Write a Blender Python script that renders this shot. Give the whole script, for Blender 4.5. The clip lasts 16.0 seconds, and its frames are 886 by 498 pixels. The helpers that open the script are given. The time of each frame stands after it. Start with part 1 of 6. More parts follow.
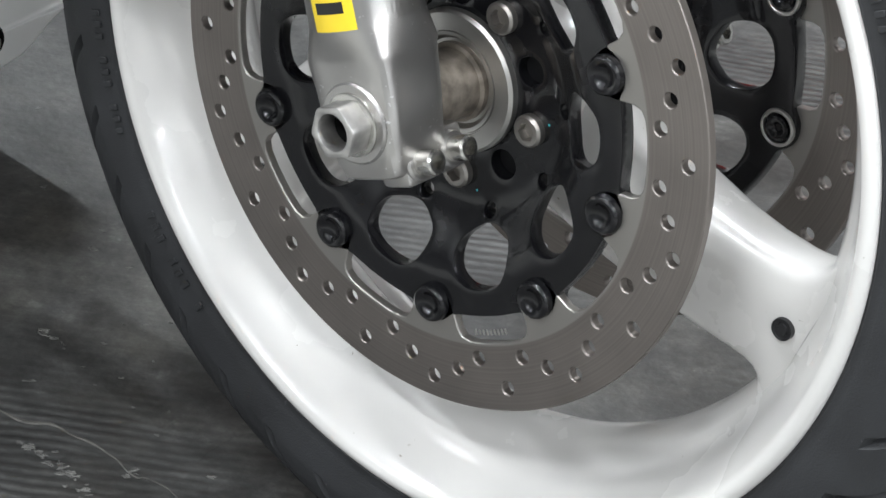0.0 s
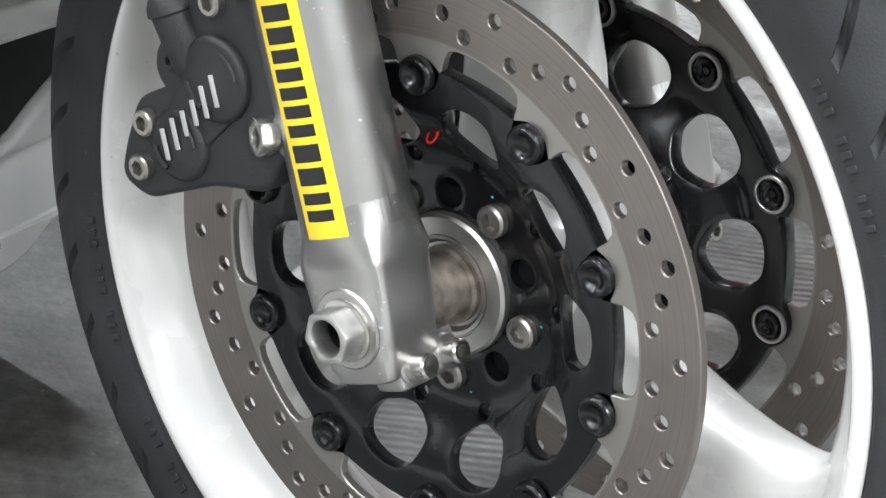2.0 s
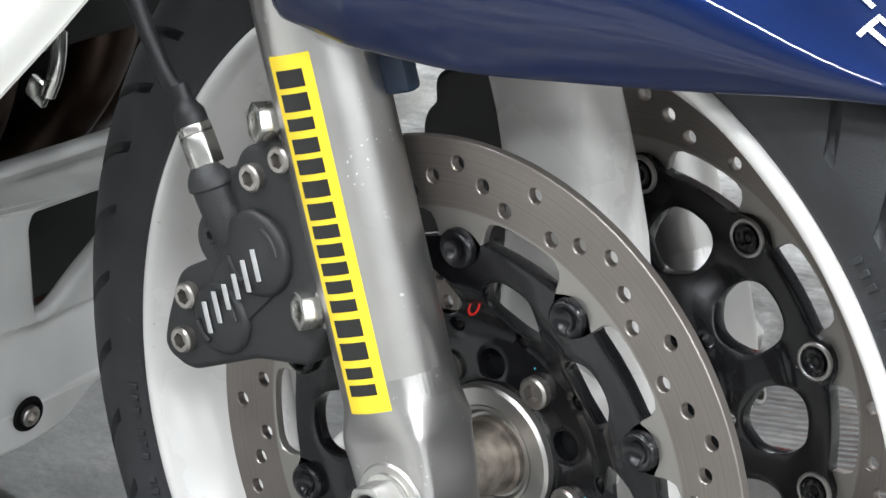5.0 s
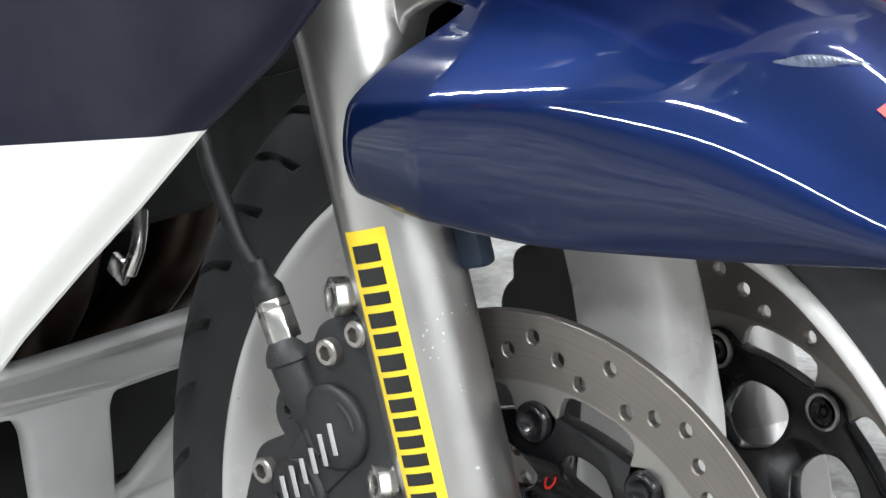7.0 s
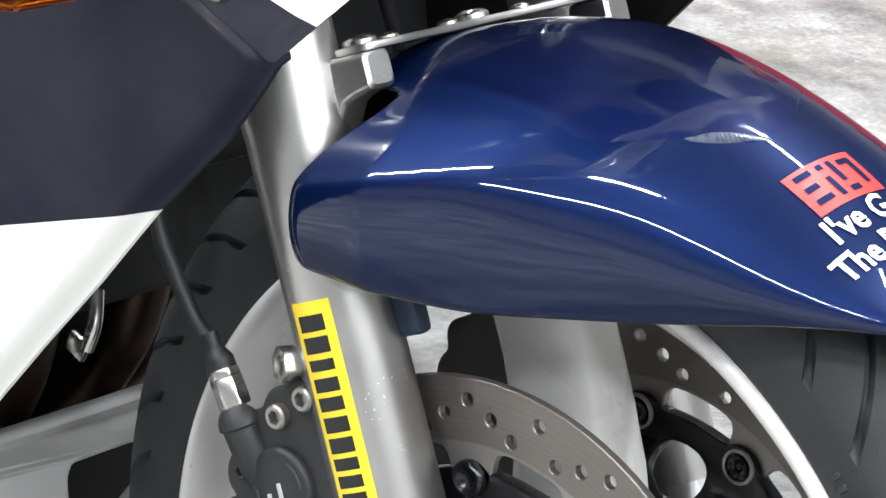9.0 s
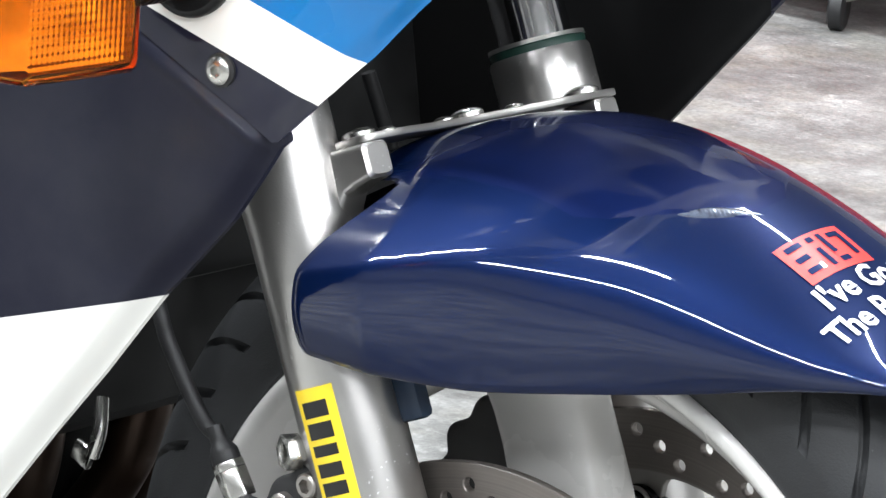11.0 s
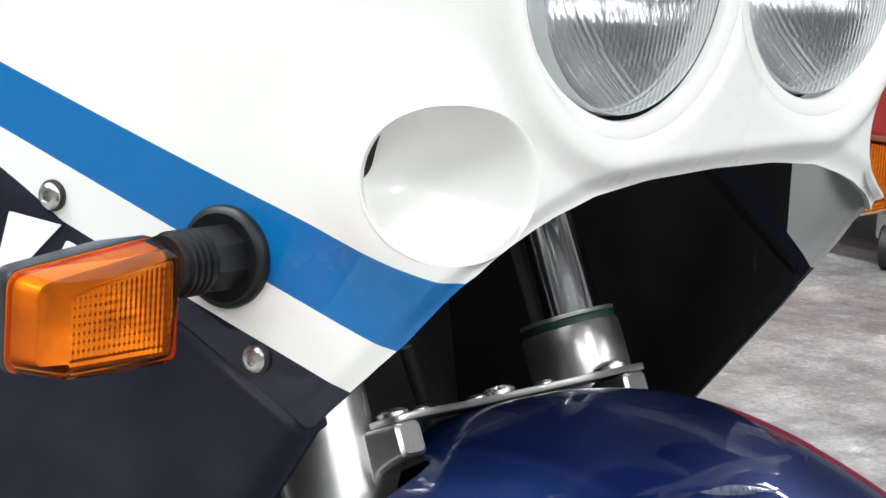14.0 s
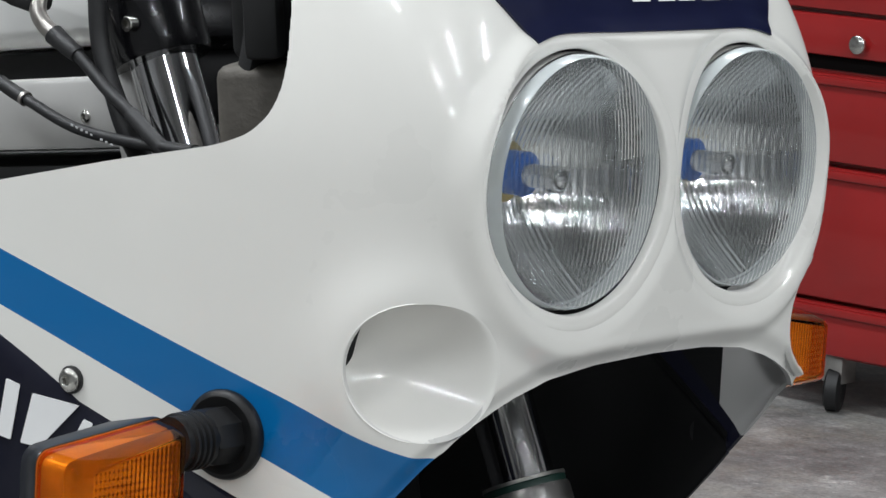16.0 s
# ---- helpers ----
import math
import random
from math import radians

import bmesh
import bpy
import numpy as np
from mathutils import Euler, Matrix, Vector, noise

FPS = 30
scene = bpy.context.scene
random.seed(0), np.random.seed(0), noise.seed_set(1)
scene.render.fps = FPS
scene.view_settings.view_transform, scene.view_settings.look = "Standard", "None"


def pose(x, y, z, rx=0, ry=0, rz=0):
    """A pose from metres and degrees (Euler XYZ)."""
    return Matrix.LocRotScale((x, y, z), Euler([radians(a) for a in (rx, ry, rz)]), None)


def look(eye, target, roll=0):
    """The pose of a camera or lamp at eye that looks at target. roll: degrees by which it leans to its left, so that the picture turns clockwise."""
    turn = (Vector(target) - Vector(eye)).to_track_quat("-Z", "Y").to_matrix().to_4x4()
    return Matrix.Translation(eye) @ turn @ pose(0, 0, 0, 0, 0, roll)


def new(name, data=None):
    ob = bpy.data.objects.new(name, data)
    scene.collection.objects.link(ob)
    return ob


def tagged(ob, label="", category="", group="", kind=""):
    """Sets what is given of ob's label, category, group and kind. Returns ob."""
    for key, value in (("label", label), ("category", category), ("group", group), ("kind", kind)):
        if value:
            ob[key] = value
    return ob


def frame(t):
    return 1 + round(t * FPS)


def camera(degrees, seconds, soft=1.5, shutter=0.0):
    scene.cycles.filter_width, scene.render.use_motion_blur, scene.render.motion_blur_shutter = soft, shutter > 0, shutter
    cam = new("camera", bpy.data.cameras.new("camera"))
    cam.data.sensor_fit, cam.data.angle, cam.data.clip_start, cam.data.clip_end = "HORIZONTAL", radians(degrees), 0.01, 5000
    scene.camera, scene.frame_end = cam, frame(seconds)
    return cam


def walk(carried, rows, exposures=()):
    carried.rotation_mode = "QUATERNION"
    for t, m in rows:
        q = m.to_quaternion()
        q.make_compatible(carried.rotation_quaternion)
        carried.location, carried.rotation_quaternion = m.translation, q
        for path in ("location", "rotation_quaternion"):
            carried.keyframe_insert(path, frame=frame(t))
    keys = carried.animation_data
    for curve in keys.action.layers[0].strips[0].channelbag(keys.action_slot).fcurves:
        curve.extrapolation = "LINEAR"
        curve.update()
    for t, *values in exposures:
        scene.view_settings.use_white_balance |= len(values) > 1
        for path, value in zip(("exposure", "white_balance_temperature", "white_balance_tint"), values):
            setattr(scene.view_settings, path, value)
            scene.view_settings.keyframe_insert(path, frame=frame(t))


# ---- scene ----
import functools

cam = camera(16.85, 16.0)
PATH = [
    (0, (0.7249, -1.0346, 0.9404), (-0.2896, 0.3476, -0.0894), 9.39),
    (0.5, (0.7290, -1.0363, 0.9416), (-0.3023, 0.3555, -0.0582), 9.00),
    (1, (0.7289, -1.0358, 0.9460), (-0.3071, 0.3668, -0.0334), 8.78),
    (1.5, (0.7264, -1.0344, 0.9487), (-0.3228, 0.3770, -0.0037), 8.30),
    (2, (0.7274, -1.0342, 0.9533), (-0.3374, 0.3832, 0.0276), 8.10),
    (2.5, (0.7282, -1.0320, 0.9542), (-0.3510, 0.3876, 0.0486), 7.85),
    (3, (0.7263, -1.0314, 0.9579), (-0.3633, 0.3874, 0.0638), 7.75),
    (3.5, (0.7284, -1.0304, 0.9596), (-0.3760, 0.3866, 0.0807), 7.37),
    (3.7, (0.7225, -1.0304, 0.9646), (-0.3780, 0.3882, 0.0834), 7.31),
    (5.8, (0.7148, -1.0213, 0.9810), (-0.4326, 0.3927, 0.1540), 6.47),
    (6, (0.7238, -1.0270, 0.9770), (-0.4380, 0.3871, 0.1705), 6.36),
    (6.5, (0.7267, -1.0275, 0.9768), (-0.4551, 0.3837, 0.1945), 6.20),
    (7, (0.7281, -1.0292, 0.9779), (-0.4722, 0.3794, 0.2197), 5.94),
    (7.5, (0.7328, -1.0333, 0.9792), (-0.4810, 0.3779, 0.2478), 5.90),
    (8, (0.7436, -1.0467, 0.9824), (-0.4622, 0.3828, 0.2737), 5.81),
    (8.5, (0.7695, -1.0789, 0.9986), (-0.4246, 0.3655, 0.3001), 5.67),
    (8.7, (0.7790, -1.0916, 1.0029), (-0.4099, 0.3572, 0.3049), 5.68),
    (10.8, (0.8226, -1.1489, 0.9341), (-0.3913, 0.3461, 0.3942), 4.85),
    (11, (0.8238, -1.1488, 0.9373), (-0.3979, 0.3426, 0.4050), 4.70),
    (11.5, (0.8240, -1.1486, 0.9418), (-0.4104, 0.3403, 0.4326), 4.51),
    (12, (0.8297, -1.1470, 0.9501), (-0.4192, 0.3359, 0.4587), 3.91),
    (12.5, (0.8333, -1.1464, 0.9556), (-0.4282, 0.3335, 0.4880), 3.52),
    (13, (0.8373, -1.1451, 0.9618), (-0.4383, 0.3313, 0.5220), 3.62),
    (13.5, (0.8382, -1.1453, 0.9654), (-0.4470, 0.3310, 0.5545), 3.74),
    (14, (0.8626, -1.1711, 0.9749), (-0.4232, 0.3110, 0.5874), 3.64),
    (14.5, (0.9076, -1.2255, 0.9937), (-0.3753, 0.2638, 0.6248), 3.67),
    (15, (0.9368, -1.2661, 1.0107), (-0.3432, 0.2304, 0.6612), 3.59),
    (15.5, (0.9652, -1.3025, 1.0270), (-0.3137, 0.2003, 0.7017), 3.48),
    (16, (0.9843, -1.3240, 1.0395), (-0.2947, 0.1839, 0.7385), 3.59),
]
EXPOSURES = [(0, -0.17), (1.5, 0.03), (3.7, 0.3), (5.8, 0.18), (11.5, 0.2), (12.5, 0.1), (13.7, -0.18), (14.3, -0.65), (15.0, -1.02), (16.0, -1.31)]
walk(cam, [(t, look(eye, target, roll)) for t, eye, target, roll in PATH], EXPOSURES)

# ---- world and lamps ----
world = bpy.data.worlds.new("world")
scene.world = world
world.use_nodes = True
world.node_tree.nodes["Background"].inputs[0].default_value = (0.75, 0.85, 1.0, 1)
world.node_tree.nodes["Background"].inputs[1].default_value = 0.15
# the row at x = 4.9 is added fill for the nose and headlight reflectors
TUBES_AND_FILL = [(-2.6, -2.6), (-1.98, -0.86), (-2.6, 1.6), (0.0, -2.6), (-0.76, -0.86), (-0.45, 1.3), (2.6, -2.6), (2.6, -0.6), (2.6, 1.6), (4.9, -2.6), (4.9, -0.6), (4.9, 1.6)]
for tx, ty in TUBES_AND_FILL:
    lamp = bpy.data.lights.new("tube_and_fill_light", "AREA")
    lamp.shape, lamp.size, lamp.size_y = "RECTANGLE", 1.2, 0.035
    lamp.energy, lamp.color = 88, (0.935, 0.98, 1.02)
    new("tube_and_fill_light", lamp).matrix_world = look((tx, ty, 2.90), (tx, ty, 0))


# ---- materials ----
def mat(name, base, rough=0.5, metal=0.0, coat=0.0, var=0.12, scale=40.0, bump=0.0, bscale=400.0, spec=0.5):
    """A plain surface with a two-scale variation of colour and a fine relief."""
    m = bpy.data.materials.new(name)
    m.use_nodes = True
    nt = m.node_tree
    b = nt.nodes["Principled BSDF"]
    b.inputs["Roughness"].default_value, b.inputs["Metallic"].default_value = rough, metal
    b.inputs["Coat Weight"].default_value, b.inputs["Coat Roughness"].default_value = coat, 0.03
    b.inputs["Specular IOR Level"].default_value = spec
    tc = nt.nodes.new("ShaderNodeTexCoord")
    n1 = nt.nodes.new("ShaderNodeTexNoise")
    n1.inputs["Scale"].default_value, n1.inputs["Detail"].default_value = scale, 6
    nt.links.new(tc.outputs["Object"], n1.inputs["Vector"])
    ramp = nt.nodes.new("ShaderNodeMapRange")
    ramp.inputs[1].default_value, ramp.inputs[2].default_value = 0.3, 0.7
    ramp.inputs[3].default_value, ramp.inputs[4].default_value = 1 - var, 1 + var
    nt.links.new(n1.outputs[0], ramp.inputs[0])
    mul = nt.nodes.new("ShaderNodeVectorMath")
    mul.operation = "SCALE"
    mul.inputs[0].default_value = base
    nt.links.new(ramp.outputs[0], mul.inputs["Scale"])
    nt.links.new(mul.outputs[0], b.inputs["Base Color"])
    rr = nt.nodes.new("ShaderNodeMapRange")
    rr.inputs[3].default_value, rr.inputs[4].default_value = max(0.02, rough * 0.8), min(1, rough * 1.25)
    nt.links.new(n1.outputs[0], rr.inputs[0])
    nt.links.new(rr.outputs[0], b.inputs["Roughness"])
    if bump:
        n2 = nt.nodes.new("ShaderNodeTexNoise")
        n2.inputs["Scale"].default_value, n2.inputs["Detail"].default_value = bscale, 4
        nt.links.new(tc.outputs["Object"], n2.inputs["Vector"])
        bp = nt.nodes.new("ShaderNodeBump")
        bp.inputs["Strength"].default_value, bp.inputs["Distance"].default_value = bump, 0.001
        nt.links.new(n2.outputs[0], bp.inputs["Height"])
        nt.links.new(bp.outputs[0], b.inputs["Normal"])
    return m


M_WHITE = mat("white_wheel_paint", (0.67, 0.655, 0.635), 0.26, coat=0.4, var=0.07, scale=11)
# belly pan: an even white, duller than the wheel's
M_PAN = mat("pan_white_paint", (0.58, 0.575, 0.56), 0.4, var=0.12, scale=12)
M_RUBBER = mat("tyre_rubber", (0.022, 0.023, 0.025), 0.62, var=0.25, scale=30, bump=0.25, bscale=900)
M_ROTOR = mat("rotor_steel", (0.228, 0.205, 0.190), 0.40, 0.85, var=0.10, scale=25)


def turned_grain(m, cx, cz, amount=0.35):
    """Fine rings about an axis across the bike, as a lathe or brake pads leave them."""
    nt = m.node_tree
    b = nt.nodes["Principled BSDF"]
    tc = nt.nodes.new("ShaderNodeTexCoord")
    sub = nt.nodes.new("ShaderNodeVectorMath")
    sub.operation = "SUBTRACT"
    sub.inputs[1].default_value = (cx, 0, cz)
    nt.links.new(tc.outputs["Object"], sub.inputs[0])
    flat = nt.nodes.new("ShaderNodeVectorMath")
    flat.operation = "MULTIPLY"
    flat.inputs[1].default_value = (1, 0, 1)
    nt.links.new(sub.outputs[0], flat.inputs[0])
    ln = nt.nodes.new("ShaderNodeVectorMath")
    ln.operation = "LENGTH"
    nt.links.new(flat.outputs[0], ln.inputs[0])
    ns = nt.nodes.new("ShaderNodeTexNoise")
    ns.noise_dimensions = "1D"
    ns.inputs["Scale"].default_value, ns.inputs["Detail"].default_value = 900.0, 5
    nt.links.new(ln.outputs["Value"], ns.inputs["W"])
    mr = nt.nodes.new("ShaderNodeMapRange")
    mr.inputs[1].default_value, mr.inputs[2].default_value = 0.3, 0.7
    mr.inputs[3].default_value, mr.inputs[4].default_value = 1 - amount, 1 + amount
    nt.links.new(ns.outputs[0], mr.inputs[0])
    old = b.inputs["Base Color"].links[0].from_socket
    mul = nt.nodes.new("ShaderNodeVectorMath")
    mul.operation = "SCALE"
    nt.links.new(old, mul.inputs[0])
    nt.links.new(mr.outputs[0], mul.inputs["Scale"])
    nt.links.new(mul.outputs[0], b.inputs["Base Color"])
    # the pads leave the inner tabs unswept, paler and duller
    tabs = nt.nodes.new("ShaderNodeMapRange")
    tabs.inputs[1].default_value, tabs.inputs[2].default_value = 0.1238, 0.1228
    nt.links.new(ln.outputs["Value"], tabs.inputs[0])
    mix = nt.nodes.new("ShaderNodeMix")
    mix.data_type = "RGBA"
    nt.links.new(tabs.outputs[0], mix.inputs[0])
    nt.links.new(mul.outputs[0], mix.inputs[6])
    mix.inputs[7].default_value = (0.33, 0.315, 0.295, 1)
    nt.links.new(mix.outputs[2], b.inputs["Base Color"])
    bp = nt.nodes.new("ShaderNodeBump")
    bp.inputs["Strength"].default_value, bp.inputs["Distance"].default_value = 0.06, 0.0004
    nt.links.new(ns.outputs[0], bp.inputs["Height"])
    nt.links.new(bp.outputs[0], b.inputs["Normal"])


turned_grain(M_ROTOR, 0.0, 0.30, 0.08)
M_RAWSTEEL = mat("steel_bare", (0.46, 0.45, 0.43), 0.36, 0.9, var=0.08, scale=60)
M_BLACK = mat("black_anodised", (0.005, 0.005, 0.006), 0.25, var=0.2, scale=60, coat=0.4, spec=0.25)
M_ALLOY = mat("fork_alloy", (0.482, 0.47, 0.457), 0.30, 0.95, var=0.07, scale=30, bump=0.08, bscale=900)


def flecks(m, scale, cut, rgb):
    """Small chips and scuffs strewn in patches."""
    nt = m.node_tree
    b = nt.nodes["Principled BSDF"]
    tc = nt.nodes.new("ShaderNodeTexCoord")
    hits = []
    for sc, lo, hi in ((scale, cut, cut + 0.03), (scale * 0.09, 0.50, 0.62)):
        n = nt.nodes.new("ShaderNodeTexNoise")
        n.inputs["Scale"].default_value, n.inputs["Detail"].default_value = sc, 3
        nt.links.new(tc.outputs["Object"], n.inputs["Vector"])
        r = nt.nodes.new("ShaderNodeMapRange")
        r.inputs[1].default_value, r.inputs[2].default_value = lo, hi
        nt.links.new(n.outputs[0], r.inputs[0])
        hits.append(r.outputs[0])
    both = nt.nodes.new("ShaderNodeMath")
    both.operation = "MULTIPLY"
    nt.links.new(hits[0], both.inputs[0])
    nt.links.new(hits[1], both.inputs[1])
    mix = nt.nodes.new("ShaderNodeMix")
    mix.data_type = "RGBA"
    old = b.inputs["Base Color"].links[0].from_socket
    nt.links.new(both.outputs[0], mix.inputs[0])
    nt.links.new(old, mix.inputs[6])
    mix.inputs[7].default_value = (*rgb, 1)
    nt.links.new(mix.outputs[2], b.inputs["Base Color"])


flecks(M_ALLOY, 420.0, 0.66, (0.85, 0.85, 0.85))
flecks(M_WHITE, 260.0, 0.72, (0.35, 0.32, 0.28))
flecks(M_RUBBER, 300.0, 0.70, (0.08, 0.08, 0.08))
M_CHROME = mat("chrome", (0.75, 0.75, 0.76), 0.08, 1.0, var=0.03)
M_ZINC = mat("zinc_bolt", (0.58, 0.57, 0.54), 0.25, 1.0, var=0.12, scale=150)
M_YELLOW = mat("yellow_vinyl", (0.85, 0.62, 0.03), 0.35, var=0.04)
M_INK = mat("black_print", (0.01, 0.01, 0.01), 0.4, var=0.05)
M_BLUE = mat("blue_paint", (0.0012, 0.0093, 0.0535), 0.44, 0.5, coat=1.0, var=0.15, scale=7, spec=0.06)
M_FILM = mat("clear_film_on_blue", (0.0018, 0.0080, 0.054), 0.44, 0.45, coat=1.0, var=0.1, scale=20, spec=0.07)
M_BLISTER = mat("lifted_clear_film", (0.075, 0.090, 0.130), 0.16, 0.2, coat=1.0, var=0.35, scale=300, bump=0.15, bscale=900)
M_TEAL = mat("teal_paint_dot", (0.05, 0.45, 0.50), 0.5, var=0.05)
M_BOLT = mat("dull_bolt", (0.34, 0.32, 0.30), 0.34, 0.9, var=0.2, scale=120)
M_CAST = mat("brown_cast_alloy", (0.105, 0.095, 0.082), 0.6, 0.3, var=0.3, scale=60, bump=0.3)
M_TANK = mat("white_tank_paint", (0.78, 0.78, 0.76), 0.35, coat=0.5, var=0.04, scale=9)
# near-black that stands in for the shade inside holes and gaps
M_HOLE_SHADE = mat("hole_shade_black", (0.005, 0.005, 0.005), 0.8, var=0.1, spec=0.1)
M_RUST = mat("rusted_steel", (0.27, 0.235, 0.20), 0.42, 0.75, var=0.45, scale=120, bump=0.2)
M_ZINCRUST = mat("zinc_rust_flecks", (0.48, 0.47, 0.455), 0.38, 0.85, var=0.35, scale=90, bump=0.15)
M_SEAL = mat("green_seal", (0.010, 0.040, 0.030), 0.45, var=0.1)
M_CALIPER = mat("black_cast_paint", (0.020, 0.020, 0.021), 0.5, var=0.2, scale=80, bump=0.35, bscale=1200)
M_MARK = mat("grey_print", (0.45, 0.45, 0.45), 0.5, var=0.05)
M_LETTER = mat("white_print", (0.80, 0.80, 0.80), 0.4, var=0.03)
M_RED = mat("red_print", (0.60, 0.025, 0.020), 0.4, var=0.05)
M_HOSE = mat("black_hose", (0.010, 0.010, 0.011), 0.48, var=0.2, scale=200, bump=0.3, bscale=1500)
M_STALK = mat("black_moulded_rubber", (0.0065, 0.0065, 0.0070), 0.42, var=0.2, scale=120, bump=0.2, bscale=1500, spec=0.3)
M_BLUECLIP = mat("blue_plastic", (0.004, 0.018, 0.045), 0.4, var=0.1)
M_DARK = mat("black_plastic", (0.012, 0.012, 0.0125), 0.6, var=0.2, scale=60, spec=0.35)
M_INSIDE = mat("black_inner_skin", (0.0058, 0.0058, 0.0062), 0.7, var=0.3, scale=40, spec=0.22)
M_FLOOR = mat("concrete_floor", (0.285, 0.285, 0.275), 0.5, var=0.20, scale=9, bump=0.5, bscale=140)


def floor_detail(m):
    """Broom lines, a darker lane with a ragged edge, pale scuffs and fine cracks."""
    nt = m.node_tree
    b = nt.nodes["Principled BSDF"]
    tc = nt.nodes.new("ShaderNodeTexCoord")
    pos = tc.outputs["Object"]
    colour = b.inputs["Base Color"].links[0].from_socket

    def noise_at(scale, detail=6, rough=0.6, w=0.0):
        n = nt.nodes.new("ShaderNodeTexNoise")
        n.noise_dimensions = "4D"
        n.inputs["Scale"].default_value, n.inputs["Detail"].default_value = scale, detail
        n.inputs["Roughness"].default_value, n.inputs["W"].default_value = rough, w
        nt.links.new(pos, n.inputs["Vector"])
        return n.outputs[0]

    def ramp(v, lo, hi, a, c):
        r = nt.nodes.new("ShaderNodeMapRange")
        for k, q in enumerate((lo, hi, a, c)):
            r.inputs[k + 1].default_value = q
        nt.links.new(v, r.inputs[0])
        return r.outputs[0]

    def scaled(c, f):
        n = nt.nodes.new("ShaderNodeVectorMath")
        n.operation = "SCALE"
        nt.links.new(c, n.inputs[0])
        nt.links.new(f, n.inputs["Scale"])
        return n.outputs[0]

    # a darker lane with a ragged edge; it ends before the bike's nose
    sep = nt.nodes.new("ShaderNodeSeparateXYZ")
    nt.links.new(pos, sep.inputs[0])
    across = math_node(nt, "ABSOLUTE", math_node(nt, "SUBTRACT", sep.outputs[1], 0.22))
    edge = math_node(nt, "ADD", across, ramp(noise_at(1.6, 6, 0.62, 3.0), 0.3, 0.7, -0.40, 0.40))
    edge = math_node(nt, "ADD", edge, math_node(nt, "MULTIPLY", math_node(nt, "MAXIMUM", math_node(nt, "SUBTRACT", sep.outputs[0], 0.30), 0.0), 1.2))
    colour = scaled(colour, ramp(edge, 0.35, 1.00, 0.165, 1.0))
    colour = scaled(colour, ramp(noise_at(5.0, 8, 0.72, 1.0), 0.38, 0.64, 0.62, 1.30))
    colour = scaled(colour, ramp(noise_at(38.0, 5, 0.7, 6.0), 0.60, 0.74, 1.0, 1.9))
    wave = nt.nodes.new("ShaderNodeTexWave")
    wave.bands_direction = "X"
    wave.inputs["Scale"].default_value, wave.inputs["Distortion"].default_value, wave.inputs["Detail"].default_value = 40.0, 3.5, 4
    wave.inputs["Detail Scale"].default_value = 0.6
    mp = nt.nodes.new("ShaderNodeMapping")
    mp.inputs["Rotation"].default_value = (0, 0, radians(52))
    nt.links.new(pos, mp.inputs[0])
    nt.links.new(mp.outputs[0], wave.inputs[0])
    where = ramp(noise_at(4.2, 5, 0.6, 9.0), 0.49, 0.60, 0.0, 1.0)
    line = math_node(nt, "MULTIPLY", math_node(nt, "MULTIPLY", where, ramp(edge, 0.40, 0.75, 1.0, 0.05)), ramp(wave.outputs["Fac"], 0.0, 1.0, -0.38, 0.38))
    colour = scaled(colour, math_node(nt, "ADD", 1.0, line))
    vo = nt.nodes.new("ShaderNodeTexVoronoi")
    vo.feature = "DISTANCE_TO_EDGE"
    vo.inputs["Scale"].default_value = 2.3
    wob = nt.nodes.new("ShaderNodeVectorMath")
    wob.operation = "ADD"
    nz = nt.nodes.new("ShaderNodeTexNoise")
    nz.inputs["Scale"].default_value, nz.inputs["Detail"].default_value = 7.0, 5
    nt.links.new(pos, nz.inputs["Vector"])
    sc = nt.nodes.new("ShaderNodeVectorMath")
    sc.operation = "SCALE"
    sc.inputs["Scale"].default_value = 0.25
    nt.links.new(nz.outputs["Color"], sc.inputs[0])
    nt.links.new(pos, wob.inputs[0])
    nt.links.new(sc.outputs[0], wob.inputs[1])
    nt.links.new(wob.outputs[0], vo.inputs["Vector"])
    colour = scaled(colour, ramp(vo.outputs["Distance"], 0.0, 0.004, 0.72, 1.0))
    colour = scaled(colour, ramp(noise_at(120.0, 5, 0.8, 4.0), 0.36, 0.64, 0.74, 1.26))
    # pale scraped patches and dark grease spots
    colour = scaled(colour, ramp(noise_at(9.0, 9, 0.74, 31.0), 0.57, 0.66, 1.0, 1.75))
    colour = scaled(colour, ramp(noise_at(11.0, 7, 0.7, 47.0), 0.64, 0.72, 1.0, 0.55))
    calm = ramp(edge, 0.35, 0.95, 1.0, 0.40)
    colour = scaled(colour, math_node(nt, "ADD", 1.0, math_node(nt, "MULTIPLY", calm, ramp(noise_at(16.0, 8, 0.78, 12.0), 0.38, 0.62, -0.50, 0.50))))
    streak = nt.nodes.new("ShaderNodeTexNoise")
    streak.inputs["Scale"].default_value, streak.inputs["Detail"].default_value, streak.inputs["Roughness"].default_value = 1.0, 6, 0.7
    mp2 = nt.nodes.new("ShaderNodeMapping")
    mp2.vector_type = "TEXTURE"
    mp2.inputs["Rotation"].default_value, mp2.inputs["Scale"].default_value = (0, 0, radians(40)), (0.12, 0.012, 0.1)
    nt.links.new(pos, mp2.inputs[0])
    nt.links.new(mp2.outputs[0], streak.inputs["Vector"])
    colour = scaled(colour, math_node(nt, "ADD", 1.0, math_node(nt, "MULTIPLY", ramp(edge, 0.25, 0.60, 0.22, 0.0), ramp(streak.outputs[0], 0.36, 0.64, -1.0, 1.0))))
    tint = nt.nodes.new("ShaderNodeMix")
